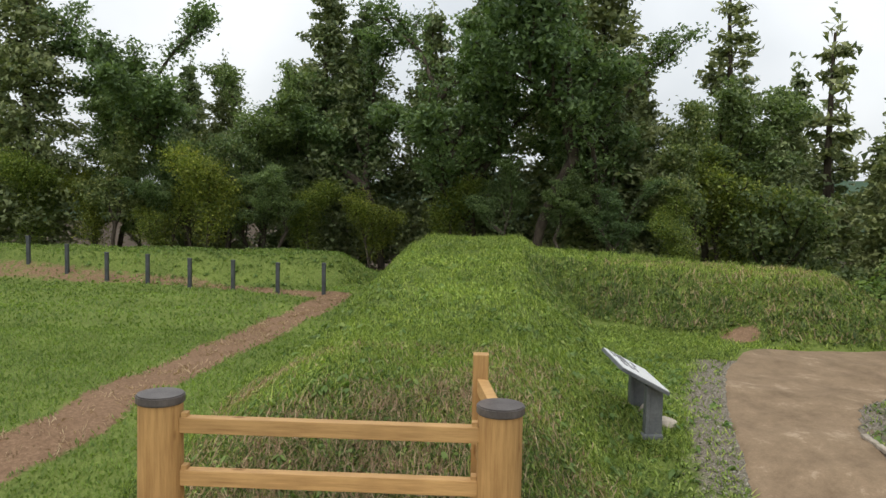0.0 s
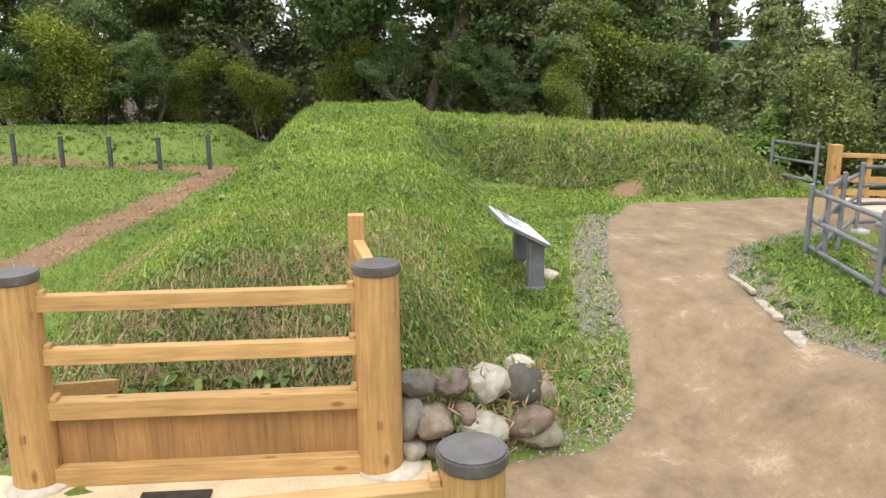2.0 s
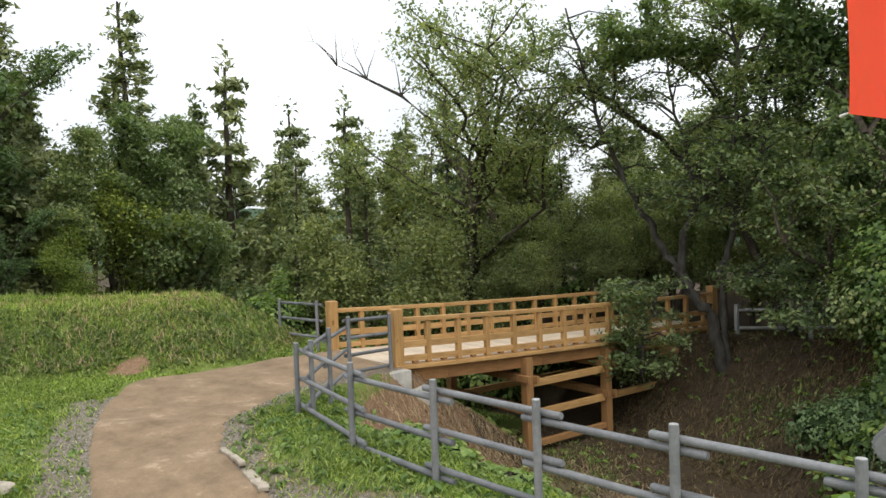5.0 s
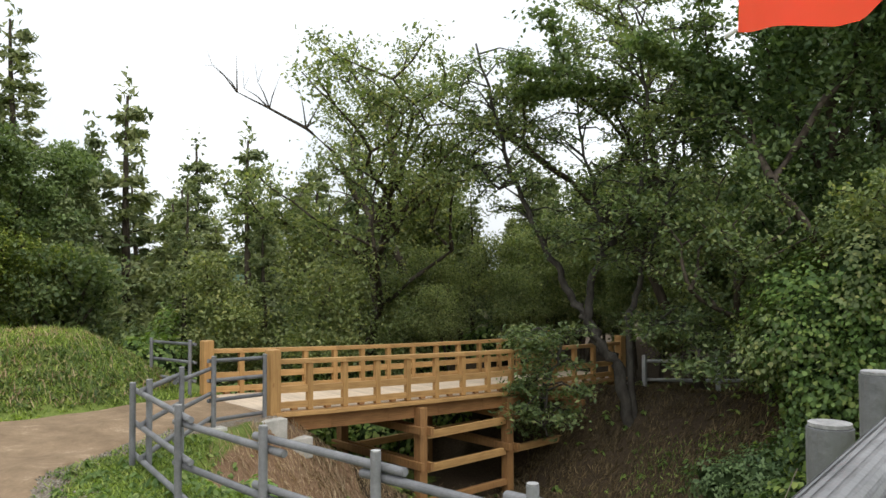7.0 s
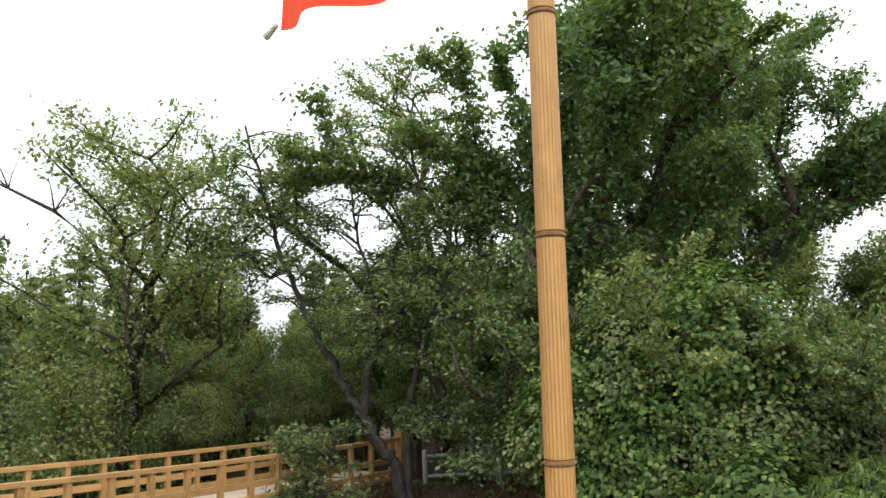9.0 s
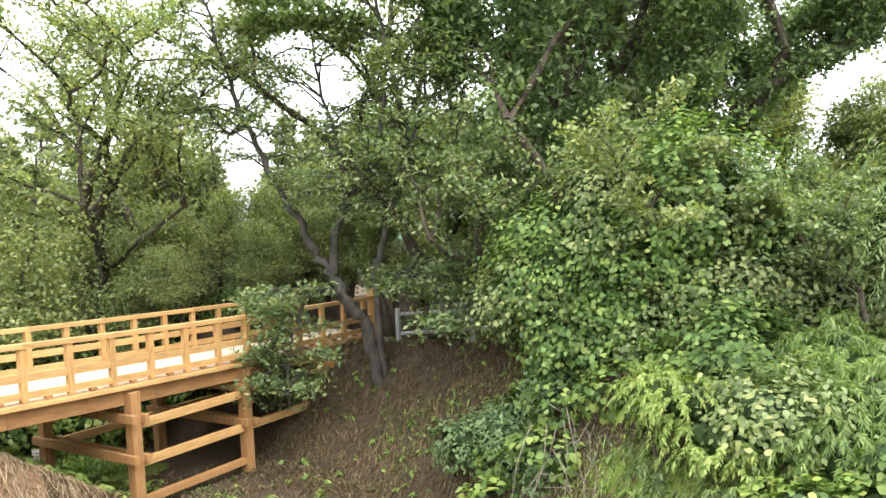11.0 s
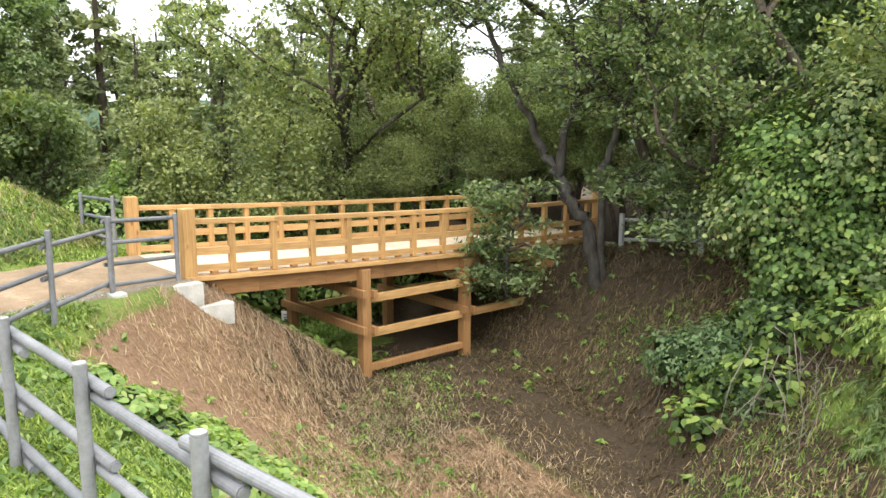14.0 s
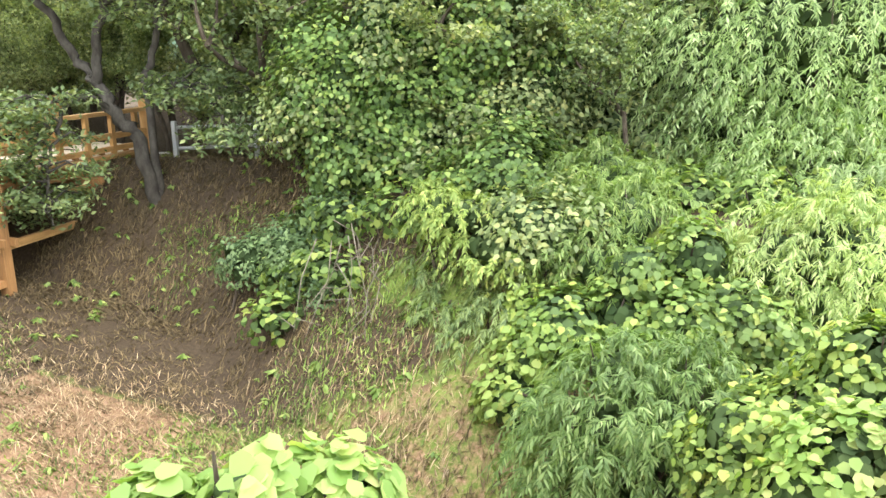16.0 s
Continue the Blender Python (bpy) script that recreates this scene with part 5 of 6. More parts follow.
def plumes(rng, c, nrm, reach, leaf, wide, n=20):
    """Arching sprays: at each point a thin shoot bends out and down, hung with narrow leaves."""
    k = len(c)
    a = nrm * np.array([1, 1, 0.4]) + rng.normal(size=(k, 3)) * 0.45 + np.array([0, 0, 0.75])
    a /= np.linalg.norm(a, axis=1)[:, None]
    ln = reach * rng.uniform(0.6, 1.4, (k, 1))
    out = []
    for i in range(n):
        t = 0.15 + 0.85 * i / (n - 1) + rng.uniform(-0.04, 0.04, (k, 1))
        p = c + ln * (a * t - np.array([0, 0, 0.85]) * t * t)
        d = a - np.array([0, 0, 1.7]) * t
        d /= np.linalg.norm(d, axis=1)[:, None]
        side = np.cross(d, [0, 0, 1.0]) + rng.normal(size=(k, 3)) * 0.25
        w = d * 0.75 + side * (0.75 if i % 2 else -0.75) - np.array([0, 0, 0.35])
        w /= np.linalg.norm(w, axis=1)[:, None]
        up = np.array([0, 0, 1.0]) + nrm * 0.5 + rng.normal(size=(k, 3)) * 0.3
        up -= w * (up * w).sum(1)[:, None]
        up /= np.linalg.norm(up, axis=1)[:, None]
        b = np.cross(up, w)
        s = leaf * rng.uniform(0.65, 1.3, (k, 1))
        out.append(np.stack([p + w * s * (u + 0.5) + b * s * v * wide - up * s * 0.2 * max(u, 0) for u, v in BLADE], 1))
    return np.concatenate(out)


def thicket(name, label, category, blobs, material, size, per_area, outline, wide, seed, group="", rough=0.16, hang=None, core=0.68, plume=0.0):
    rng = np.random.default_rng(seed)
    c, nrm = shell(rng, blobs, per_area, rough)
    nrm = nrm / np.linalg.norm(nrm, axis=1)[:, None]
    t = thing(name, (0, 0, 0), label, category, group)
    if plume:
        quads = plumes(rng, c, nrm, plume, size, wide)
    else:
        quads = shaped_leaves(rng, c, nrm * 0.8 + np.array([0, 0, 0.6]) + rng.normal(size=nrm.shape) * 0.3, size, outline, wide, hang)
    put("leaves", quads_mesh("leaves", quads, material), t)
    # smaller inner layer of leaves, coloured dark as shade in the hollows
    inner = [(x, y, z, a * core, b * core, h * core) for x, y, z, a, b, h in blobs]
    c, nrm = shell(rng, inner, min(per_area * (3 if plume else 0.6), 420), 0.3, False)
    put("inner_foliage", quads_mesh("inner_foliage", shaped_leaves(rng, c, nrm + rng.normal(size=nrm.shape) * 0.4, max(size, 0.07) * 1.35, HEART, 0.9), INNER_SHADE), t)
    rnd = random.Random(seed)
    for (x, y, z, a, b, h) in blobs[:14]:
        for k in range(3):
            e = Vector((x + rnd.uniform(-a, a) * 0.7, y + rnd.uniform(-b, b) * 0.7, z + h * rnd.uniform(0.3, 0.9)))
            g = Vector((x + rnd.uniform(-a, a) * 0.5, y + rnd.uniform(-b, b) * 0.5, 0))
            g.z = hz(g.x, g.y) - 0.05
            v, f = [], []
            tube(v, f, [g, g.lerp(e, 0.5) + Vector((rnd.uniform(-0.1, 0.1), rnd.uniform(-0.1, 0.1), 0.1)), e], [0.02, 0.014, 0.005], 5)
            put("stem", mesh_from("stem", v, f, BARK, True), t)
    return t


def heap(line, r, up, seed, n=3, jit=0.3):
    """Lumps scattered along a line of (x, y, z of the top)."""
    rnd = random.Random(seed)
    out = []
    for x, y, top in line:
        for k in range(n):
            a = r * rnd.uniform(0.7, 1.2)
            xx, yy = x + rnd.uniform(-jit, jit) * 2, y + rnd.uniform(-jit, jit) * 2
            g = hz(xx, yy)
            tp = top - rnd.uniform(0, 0.35)
            c = max((tp - g) / 2, 0.25)
            out.append((xx, yy, g + c * 0.95, a, a, c * 1.02))
    return out


thicket("vine_thicket", "thick heap of broad yellow-green climbing vine leaves", "vine", [(12.38, 3.41, 1.11, 0.72, 0.76, 0.72), (12.91, 1.92, 1.72, 0.88, 0.93, 0.88), (12.7, 2.5, 0.84, 0.88, 0.93, 0.88), (12.39, 3.14, 0.22, 0.76, 0.8, 0.76), (11.66, 1.24, -0.01, 0.7, 0.74, 0.7)],
        VINE, 0.06, 820, HEART, 1.0, 51, "vine heaps of the far bank", 0.32)
thicket("climbing_vine", "green vine leaves climbing the bank's trees", "vine", [(12.66, 2.77, 1.65, 0.8, 0.84, 0.8), (13.02, 1.36, 1.2, 0.8, 0.84, 0.8), (12.89, 1.67, 0.51, 0.96, 1.01, 0.96), (12.57, 2.3, 0.02, 0.88, 0.92, 0.88), (10.43, 0.65, -0.21, 0.51, 0.54, 0.51), (12.2, 3.73, 0.71, 0.6, 0.63, 0.6)],
        MIDLEAF, 0.058, 760, HEART, 0.8, 50, "vine heaps of the far bank", 0.32)
thicket("vine_thicket", "heap of broad vine leaves spilling down the bank", "vine", [(9.57, 0.29, -0.75, 0.36, 0.37, 0.36), (9.67, -0.16, -0.58, 0.3, 0.32, 0.3), (9.64, -0.63, -0.69, 0.44, 0.46, 0.44), (9.62, -1.06, -0.65, 0.44, 0.46, 0.44), (9.56, -1.4, -0.7, 0.33, 0.35, 0.33), (9.84, -0.75, -0.08, 0.3, 0.32, 0.3), (9.8, -0.27, -0.21, 0.27, 0.29, 0.27), (9.43, -1.58, -0.93, 0.33, 0.35, 0.33)],
        VINE, 0.064, 680, HEART, 1.0, 57, "vine heaps of the far bank", 0.25)
thicket("vine_thicket", "low yellowing vine leaves at the foot of the bank", "vine", [(9.46, 0.57, -1.05, 0.28, 0.29, 0.28), (9.19, 0.56, -1.32, 0.3, 0.31, 0.3), (9.83, 0.53, -0.72, 0.28, 0.3, 0.28)],
        YELLOWVINE, 0.075, 560, HEART, 1.0, 52, "vine heaps of the far bank", 0.25)
thicket("vine_thicket", "low heap of broad vine leaves on the moat's slope", "vine", [(7.78, -1.05, -0.59, 0.33, 0.34, 0.33), (7.82, -1.33, -0.42, 0.29, 0.3, 0.29), (7.83, -1.58, -0.28, 0.31, 0.32, 0.31), (7.69, -1.4, -0.62, 0.33, 0.34, 0.33), (7.65, -1.06, -0.81, 0.29, 0.3, 0.29), (7.92, -1.65, -0.03, 0.25, 0.26, 0.25)],
        VINE, 0.055, 950, HEART, 1.0, 65, "vine heaps of the far bank", 0.25)
# paler material than the heap below, sunlight painted onto its top
thicket("vine_thicket", "pale vine leaves on top of the low heap, sunlight put into their colour", "vine", [(7.25, -1.43, -0.35, 0.26, 0.27, 0.26), (7.29, -1.57, -0.22, 0.22, 0.23, 0.22), (7.2, -1.24, -0.52, 0.22, 0.23, 0.22)],
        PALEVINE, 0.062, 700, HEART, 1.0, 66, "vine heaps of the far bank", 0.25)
thicket("shady_bush", "dark leafy undergrowth at the foot of the far slope", "bush", [(11.3, 4.35, -0.95, 0.34, 0.4, 0.3), (11.45, 3.8, -0.85, 0.4, 0.45, 0.36), (11.2, 3.35, -1.05, 0.38, 0.4, 0.3), (10.95, 2.95, -1.15, 0.33, 0.36, 0.28), (11.7, 3.3, -0.5, 0.4, 0.42, 0.4)],
        DARKLEAF, 0.065, 900, BLADE, 0.5, 53, "bushes of the far bank", 0.34)
thicket("yellow_spray", "arching spray of pale yellow-green leaves among the vines", "bush", [(10.35, 1.36, -0.02, 0.3, 0.34, 0.22), (10.2, 1.1, -0.22, 0.28, 0.3, 0.22), (10.45, 1.7, 0.05, 0.24, 0.26, 0.18)],
        YELLOWVINE, 0.0578, 148, BLADE, 0.34, 54, "bushes of the far bank", 0.34, plume=0.24)
thicket("bamboo_grass", "tall dome of drooping bamboo grass with narrow leaves", "bamboo grass", [(11.52, 0.17, 0.15, 0.46, 0.48, 0.46), (10.6, -0.11, -0.03, 0.44, 0.46, 0.44), (10.61, 0.23, -0.06, 0.34, 0.35, 0.34), (10.19, 0.09, -0.36, 0.35, 0.37, 0.35)],
        BAMLEAF, 0.0816, 135, BLADE, 0.17, 55, "bamboo grass clumps", 0.34, -1.2, 0.5, plume=0.28)
# this stand's paleness includes painted sunlight
thicket("bamboo_grass", "tall pale stand of feathery bamboo grass", "bamboo grass", [(13.66, -1.38, 1.49, 1.1, 1.15, 1.1), (13.55, -2.2, 1.7, 1.18, 1.24, 1.18), (13.54, -1.8, 0.52, 1.01, 1.06, 1.01), (13.4, -2.58, 0.5, 1.01, 1.06, 1.01), (12.78, -1.11, -0.01, 0.59, 0.62, 0.59), (12.02, -1.96, 0.02, 0.66, 0.69, 0.66), (11.73, -2.48, 0.0, 0.57, 0.6, 0.57), (13.61, -0.78, 0.39, 0.51, 0.53, 0.51)],
        SUNBAM, 0.0884, 78, BLADE, 0.2, 56, "bamboo grass clumps", 0.36, -0.5, 0.55, plume=0.55)
thicket("bamboo_grass", "pale arching sprays of bamboo grass above the vines", "bamboo grass", [(10.27, -1.41, -0.19, 0.44, 0.46, 0.44), (10.24, -1.79, -0.07, 0.44, 0.46, 0.44), (10.16, -2.12, -0.09, 0.47, 0.49, 0.47), (10.09, -1.21, -0.51, 0.35, 0.37, 0.35), (10.05, -1.74, -0.53, 0.47, 0.49, 0.47), (9.9, -2.1, -0.63, 0.47, 0.49, 0.47)],
        SUNBAM, 0.0748, 135, BLADE, 0.18, 67, "bamboo grass clumps", 0.36, -0.4, 0.5, plume=0.28)
thicket("bamboo_grass", "clump of bamboo grass drooping to the moat's foot", "bamboo grass", [(8.67, -0.16, -0.65, 0.26, 0.27, 0.26), (8.49, -0.2, -1.0, 0.45, 0.47, 0.45), (8.54, -0.58, -0.92, 0.4, 0.42, 0.4), (8.33, 0.0, -1.27, 0.31, 0.32, 0.31), (8.34, -0.43, -1.28, 0.43, 0.45, 0.43), (8.65, -0.75, -0.69, 0.28, 0.3, 0.28)],
        BAMLEAF, 0.0748, 155, BLADE, 0.2, 68, "bamboo grass clumps", 0.34, -1.2, 0.5, plume=0.28)
# darker leaves than the other bamboo clumps, the shade painted in
thicket("bamboo_grass", "bamboo grass drooping over the foot of the bank, shade put into its leaf colour", "bamboo grass", [(10.3, 1.35, -0.93, 0.31, 0.32, 0.31), (10.11, 0.8, -0.85, 0.32, 0.34, 0.32), (9.96, 1.02, -1.1, 0.25, 0.26, 0.25), (10.55, 1.79, -0.84, 0.26, 0.27, 0.26), (10.19, 1.54, -1.15, 0.2, 0.21, 0.2), (9.72, 0.64, -1.17, 0.2, 0.21, 0.2)],
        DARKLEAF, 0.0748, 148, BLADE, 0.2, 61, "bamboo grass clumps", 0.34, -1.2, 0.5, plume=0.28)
thicket("leafy_shrub", "green shrub under the bank's trees", "bush", heap([(14.4, 0.6, 2.2), (14.8, -0.4, 2.6), (14.4, -1.6, 2.0), (14.6, 4.6, 1.4), (13.6, 0.2, 1.2)], 0.7, 1, 58, 3, 0.3),
        MIDLEAF, 0.1, 300, BLADE, 0.5, 58, "bushes of the far bank")
carpet = [(x, y, hz(x, y) + 0.05, 0.42, 0.42, 0.26) for x, y in ((10.7 + 0.55 * i + 0.2 * (k % 2), -2.6 + 0.62 * k) for i in range(5) for k in range(11)) if x > 11.0 - 0.1 * y]
thicket("ground_vine", "vines and low leaves carpeting the bank under the trees", "vine", carpet, VINE, 0.085, 170, HEART, 0.9, 69, "vine heaps of the far bank", 0.3)
thicket("fence_vine", "pale green vine heap just outside the log fence", "vine", [(5.2, 0.62, 0.31, 0.22, 0.2, 0.3), (5.3, 0.42, 0.24, 0.18, 0.16, 0.26), (5.05, 0.92, 0.22, 0.17, 0.18, 0.25)],
        PALEVINE, 0.065, 1100, HEART, 1.0, 59, "", 0.2)
WEEDS = [(4.9 + 0.17 * (k % 6) + 0.07 * math.sin(k * 2.3), 3.3 + 0.055 * k + 0.12 * math.sin(k * 1.7)) for k in range(30)]
for name, mtl, sd, pick in (("slope_weeds", PALEVINE, 60, 0), ("nettle_patch", YELLOWVINE, 63, 1)):
    lumps = [(x, y, hz(x, y) + 0.06, 0.2, 0.22, 0.13 + 0.04 * math.sin(3 * x + y)) for k, (x, y) in enumerate(WEEDS) if k % 2 == pick]
    thicket(name, "pale green broad-leaved weeds on the moat's slope", "weeds", lumps, mtl, 0.06, 800, HEART, 0.75, sd, "weeds outside the fence", 0.22)
thicket("leafy_bush", "bright green bushes in the moat behind the bridge", "bush", heap([(8.4, 11.0, -0.5), (9.2, 11.6, -0.4), (10.2, 11.4, -0.5), (11.2, 10.8, -0.5), (12.0, 10.2, -0.4), (9.8, 12.6, 0.0), (11.6, 12.0, 0.1), (12.8, 12.0, 0.5), (13.8, 11.4, 0.7), (11.2, 13.4, 0.4), (8.0, 14.2, 0.6), (9.0, 15.0, 1.0)], 0.5, 1, 64, 3, 0.25),
        WEED, 0.085, 200, HEART, 0.8, 64, "bushes behind the bridge")

# bare twigs hanging from the bush over the slope
tw = thing("dead_twigs", (0, 0, 0), "tangle of pale dead twigs under the vines", "branch")
rnd = random.Random(8)
for k in range(26):
    p = Vector((10.9 + rnd.uniform(-0.4, 0.4), 2.6 + rnd.uniform(-0.5, 0.5), -0.6 + rnd.uniform(-0.2, 0.3)))
    e = p + Vector((rnd.uniform(-0.7, 0.0), rnd.uniform(-0.5, 0.4), rnd.uniform(-1.1, -0.3)))
    e.z = max(e.z, hz(e.x, e.y) + 0.02)
    m = p.lerp(e, 0.5) + Vector((rnd.uniform(-0.12, 0.12), rnd.uniform(-0.12, 0.12), 0.1))
    v, f = [], []
    tube(v, f, [p, m, e], [0.007, 0.005, 0.002], 5)
    for w in range(2):
        q = m.lerp(e, rnd.random())
        tube(v, f, [q, q + Vector((rnd.uniform(-0.3, 0.3), rnd.uniform(-0.3, 0.3), rnd.uniform(-0.3, 0.05)))], [0.005, 0.002], 4)
    put("twig", mesh_from("twig", v, f, TWIG, True), tw)


# ---- distance ----
def hills():
    rng = np.random.default_rng(3)
    n = 160
    verts, faces = [], []
    for i in range(n + 1):
        a = math.pi * (-0.25 + 1.5 * i / n)
        top = 9 + 6 * math.sin(a * 5 + 1) + 3 * math.sin(a * 13) + rng.uniform(-0.7, 0.7)
        x, y = 420 * math.cos(a), 420 * math.sin(a)
        verts += [(x, y, -16), (x * 1.03, y * 1.03, top * 0.6 - 2), (x * 1.08, y * 1.08, top)]
    for i in range(n):
        for j in range(2):
            k = i * 3 + j
            faces.append((k, k + 3, k + 4, k + 1))
    m = mottled("hazy_hill", (0.05, 0.085, 0.055), (0.1, 0.14, 0.1), 0.05, 1.0, 0.6, 0.1, 0.0)
    return tagged(put("backdrop", mesh_from("backdrop", verts, faces, m, True)), "hazy wooded hills on the horizon", "hills", kind="structure")


hills()


# ---- grass, straw and weeds ----
PATHPOLY = np.array([(p.x, p.y) for p in curve_pts(LEFT, 60)] + [(p.x, p.y) for p in curve_pts(RIGHT, 60)][::-1])


def on_path(x, y):
    inside = np.zeros(len(x), bool)
    px, py = PATHPOLY[:, 0], PATHPOLY[:, 1]
    j = len(px) - 1
    for i in range(len(px)):
        hit = ((py[i] > y) != (py[j] > y)) & (x < (px[j] - px[i]) * (y - py[i]) / (py[j] - py[i] + 1e-12) + px[i])
        inside ^= hit
        j = i
    return inside


def blades(seed, x0, x1, y0, y1, count, tall, width, keep, tuft=0.0, lean=0.5):
    """Bent grass blades on the ground inside a rectangle; keep(x, y) gives the share that stays."""
    rng = np.random.default_rng(seed)
    if tuft:
        k = max(int(count / 14), 1)
        cx, cy = rng.uniform(x0, x1, k), rng.uniform(y0, y1, k)
        pick = rng.integers(0, k, count)
        x, y = cx[pick] + rng.normal(size=count) * tuft, cy[pick] + rng.normal(size=count) * tuft
    else:
        x, y = rng.uniform(x0, x1, count), rng.uniform(y0, y1, count)
    ok = (rng.random(count) < keep(x, y)) & ~on_path(x, y)
    ok &= ~((x > -2.15) & (x < 0.5) & (y > 1.1) & (y < 3.42))
    x, y = x[ok], y[ok]
    n = len(x)
    z = height(x, y)
    h = tall * rng.uniform(0.45, 1.3, n)
    a = rng.uniform(0, 6.283, n)
    w = width * rng.uniform(0.7, 1.3, n) / 2
    b = a + rng.normal(size=n) * 0.6 + 1.57
    out = h * lean * rng.uniform(0.3, 1.7, n)
    base = np.stack([x, y, z - 0.01], -1)
    side = np.stack([np.cos(a), np.sin(a), 0 * a], -1) * w[:, None]
    d = np.stack([np.cos(b), np.sin(b), 0 * b], -1)
    up = np.array([0, 0, 1.0])
    tip = base + d * out[:, None]
    tip[:, 2] = height(tip[:, 0], tip[:, 1]) + h * rng.uniform(0.6, 1.0, n)
    mid = base * 0.55 + tip * 0.45
    mid[:, 2] += h * 0.12
    return np.stack([base, mid + side * 1.25, tip, mid - side * 1.25], 1)


def not_bare(x, y):
    soil, gravel, litter = cover(x, y)
    return np.clip(1.1 - 1.25 * np.maximum(soil, gravel) - litter, 0, 1)


def mound(x, y):
    return not_bare(x, y) * (y > 3.55) * (height(x, y) > -0.5 * (1 - smooth01(3.2, 6.2, y)) * (1 - smooth01(2.2, 3.5, x)) + 0.04)


def steep(x, y):
    """1 on the steep faces of the banks, 0 on flat ground."""
    g = np.hypot(height(x + 0.12, y) - height(x - 0.12, y), height(x, y + 0.12) - height(x, y - 0.12)) / 0.24
    return smooth01(0.4, 0.62, g)


def stuff(name, chunks, material, label, category):
    return tagged(put(name, quads_mesh(name, np.concatenate(chunks), material)), label, category, kind="stuff")


patchy = lambda x, y: 0.65 + 0.5 * wave(x, y, 1.7, 0.4)
stuff("rampart_grass", [blades(61, -2.8, 2.6, 3.5, 7.0, 150000, 0.05, 0.0065, lambda x, y: mound(x, y) * (0.85 + 0.3 * patchy(x, y)) * (1 - 0.45 * (1 - smooth01(4.4, 5.2, y)) * (x < 0.2)), 0.03, 0.6),
                        blades(62, -3.0, 3.4, 7.0, 16.5, 70000, 0.06, 0.011, mound, 0.05, 0.6),
                        blades(98, -1.6, 3.0, 4.0, 16.0, 7000, 0.15, 0.005, mound, 0.05, 0.6),
                        blades(99, 2.0, 6.8, 11.0, 14.5, 4000, 0.15, 0.006, mound, 0.05, 0.6),
                        blades(63, 1.5, 7.2, 9.8, 15.0, 40000, 0.06, 0.012, lambda x, y: mound(x, y) * (1 - 0.7 * steep(x, y)), 0.05, 0.6)], GRASS, "shaggy green grass on the ramparts", "grass")
stuff("dry_rampart_grass", [blades(64, -2.2, 1.6, 3.5, 6.2, 56000, 0.07, 0.006, lambda x, y: mound(x, y) * np.clip(0.2 + 0.6 * wave(x, y, 1.9, 2.2) + 0.75 * (1 - smooth01(4.5, 5.3, y)) * (x < 0.25), 0.04, 1), 0.06, 1.1),
                            blades(65, 2.0, 7.0, 9.8, 13.0, 9000, 0.09, 0.01, lambda x, y: mound(x, y) * 0.6, 0.08, 1.0)], STRAW, "dry straw among the rampart grass", "dry grass")
stuff("lawn_grass", [blades(66, -9, -1.7, 4.2, 10, 42000, 0.045, 0.014, not_bare, 0, 0.6), blades(67, -14, -1.5, 10, 19, 26000, 0.06, 0.026, not_bare, 0, 0.6)], LAWN, "short mown lawn", "grass")
stuff("verge_grass", [blades(68, 3.3, 5.5, 1.8, 8.4, 50000, 0.05, 0.009, lambda x, y: not_bare(x, y) * (0.35 + 0.6 * patchy(x, y)), 0.05, 1.0),
                      blades(69, 1.0, 3.6, 3.8, 11.0, 50000, 0.055, 0.01, lambda x, y: not_bare(x, y) * (0.15 + patchy(x, y)), 0.06, 1.0),
                      blades(70, 3.0, 7.0, 9.7, 11.5, 9000, 0.06, 0.015, not_bare, 0.05, 0.9),
                      blades(71, -1.5, 4.4, -2.0, 1.3, 14000, 0.05, 0.012, not_bare, 0.0, 0.8)], GRASS, "low grass along the path", "grass")
slope_keep = lambda x, y: (ditch_shape(x, y)[0] > 0.03) * np.clip(0.55 + 0.55 * wave(x, y, 1.3, 1.1), 0.08, 1) * (x < 12.6)
stuff("moat_straw", [blades(72, 4.9, 10.4, 1.0, 9.0, 95000, 0.075, 0.0065, lambda x, y: slope_keep(x, y) * (1 - 0.85 * smooth01(8.8, 10.2, x)) * (1 - 0.5 * smooth01(7.4, 8.2, x) * (1 - smooth01(3.0, 4.6, y))), 0.05, 1.3)],
      STRAW, "matted dry brown grass on the moat's slope", "dry grass")
stuff("moat_litter", [blades(73, 7.2, 12.6, -0.5, 8.4, 48000, 0.055, 0.01, lambda x, y: (ditch_shape(x, y)[0] > 0.03) * (0.5 + 0.5 * smooth01(7.2, 8.6, x)) * np.clip(0.7 + 0.5 * wave(x, y, 1.3, 1.1), 0.2, 1), 0.05, 1.5),
                      blades(76, 11.0, 16.0, 3.8, 8.2, 30000, 0.06, 0.012, lambda x, y: 0.8 + 0 * x, 0.06, 1.5)],
      LITTER, "dull dead grass and litter on the moat's floor", "dry grass")
stuff("moat_grass", [blades(74, 5.5, 12.5, 1.0, 8.0, 60000, 0.06, 0.013, lambda x, y: (ditch_shape(x, y)[0] > 0.03) * np.clip(-0.2 + wave(x, y, 1.1, 3.0) + 1.2 * np.exp(-(1.1 * (x - 8.9) ** 2 + 1.1 * (y - 3.5) ** 2)), 0, 1), 0.08, 0.9),
                     blades(75, 7.7, 10.5, 9.6, 12.0, 12000, 0.1, 0.013, lambda x, y: 0.8 + 0 * x, 0.06, 0.9)], GRASS, "green grass patches in the moat", "grass")


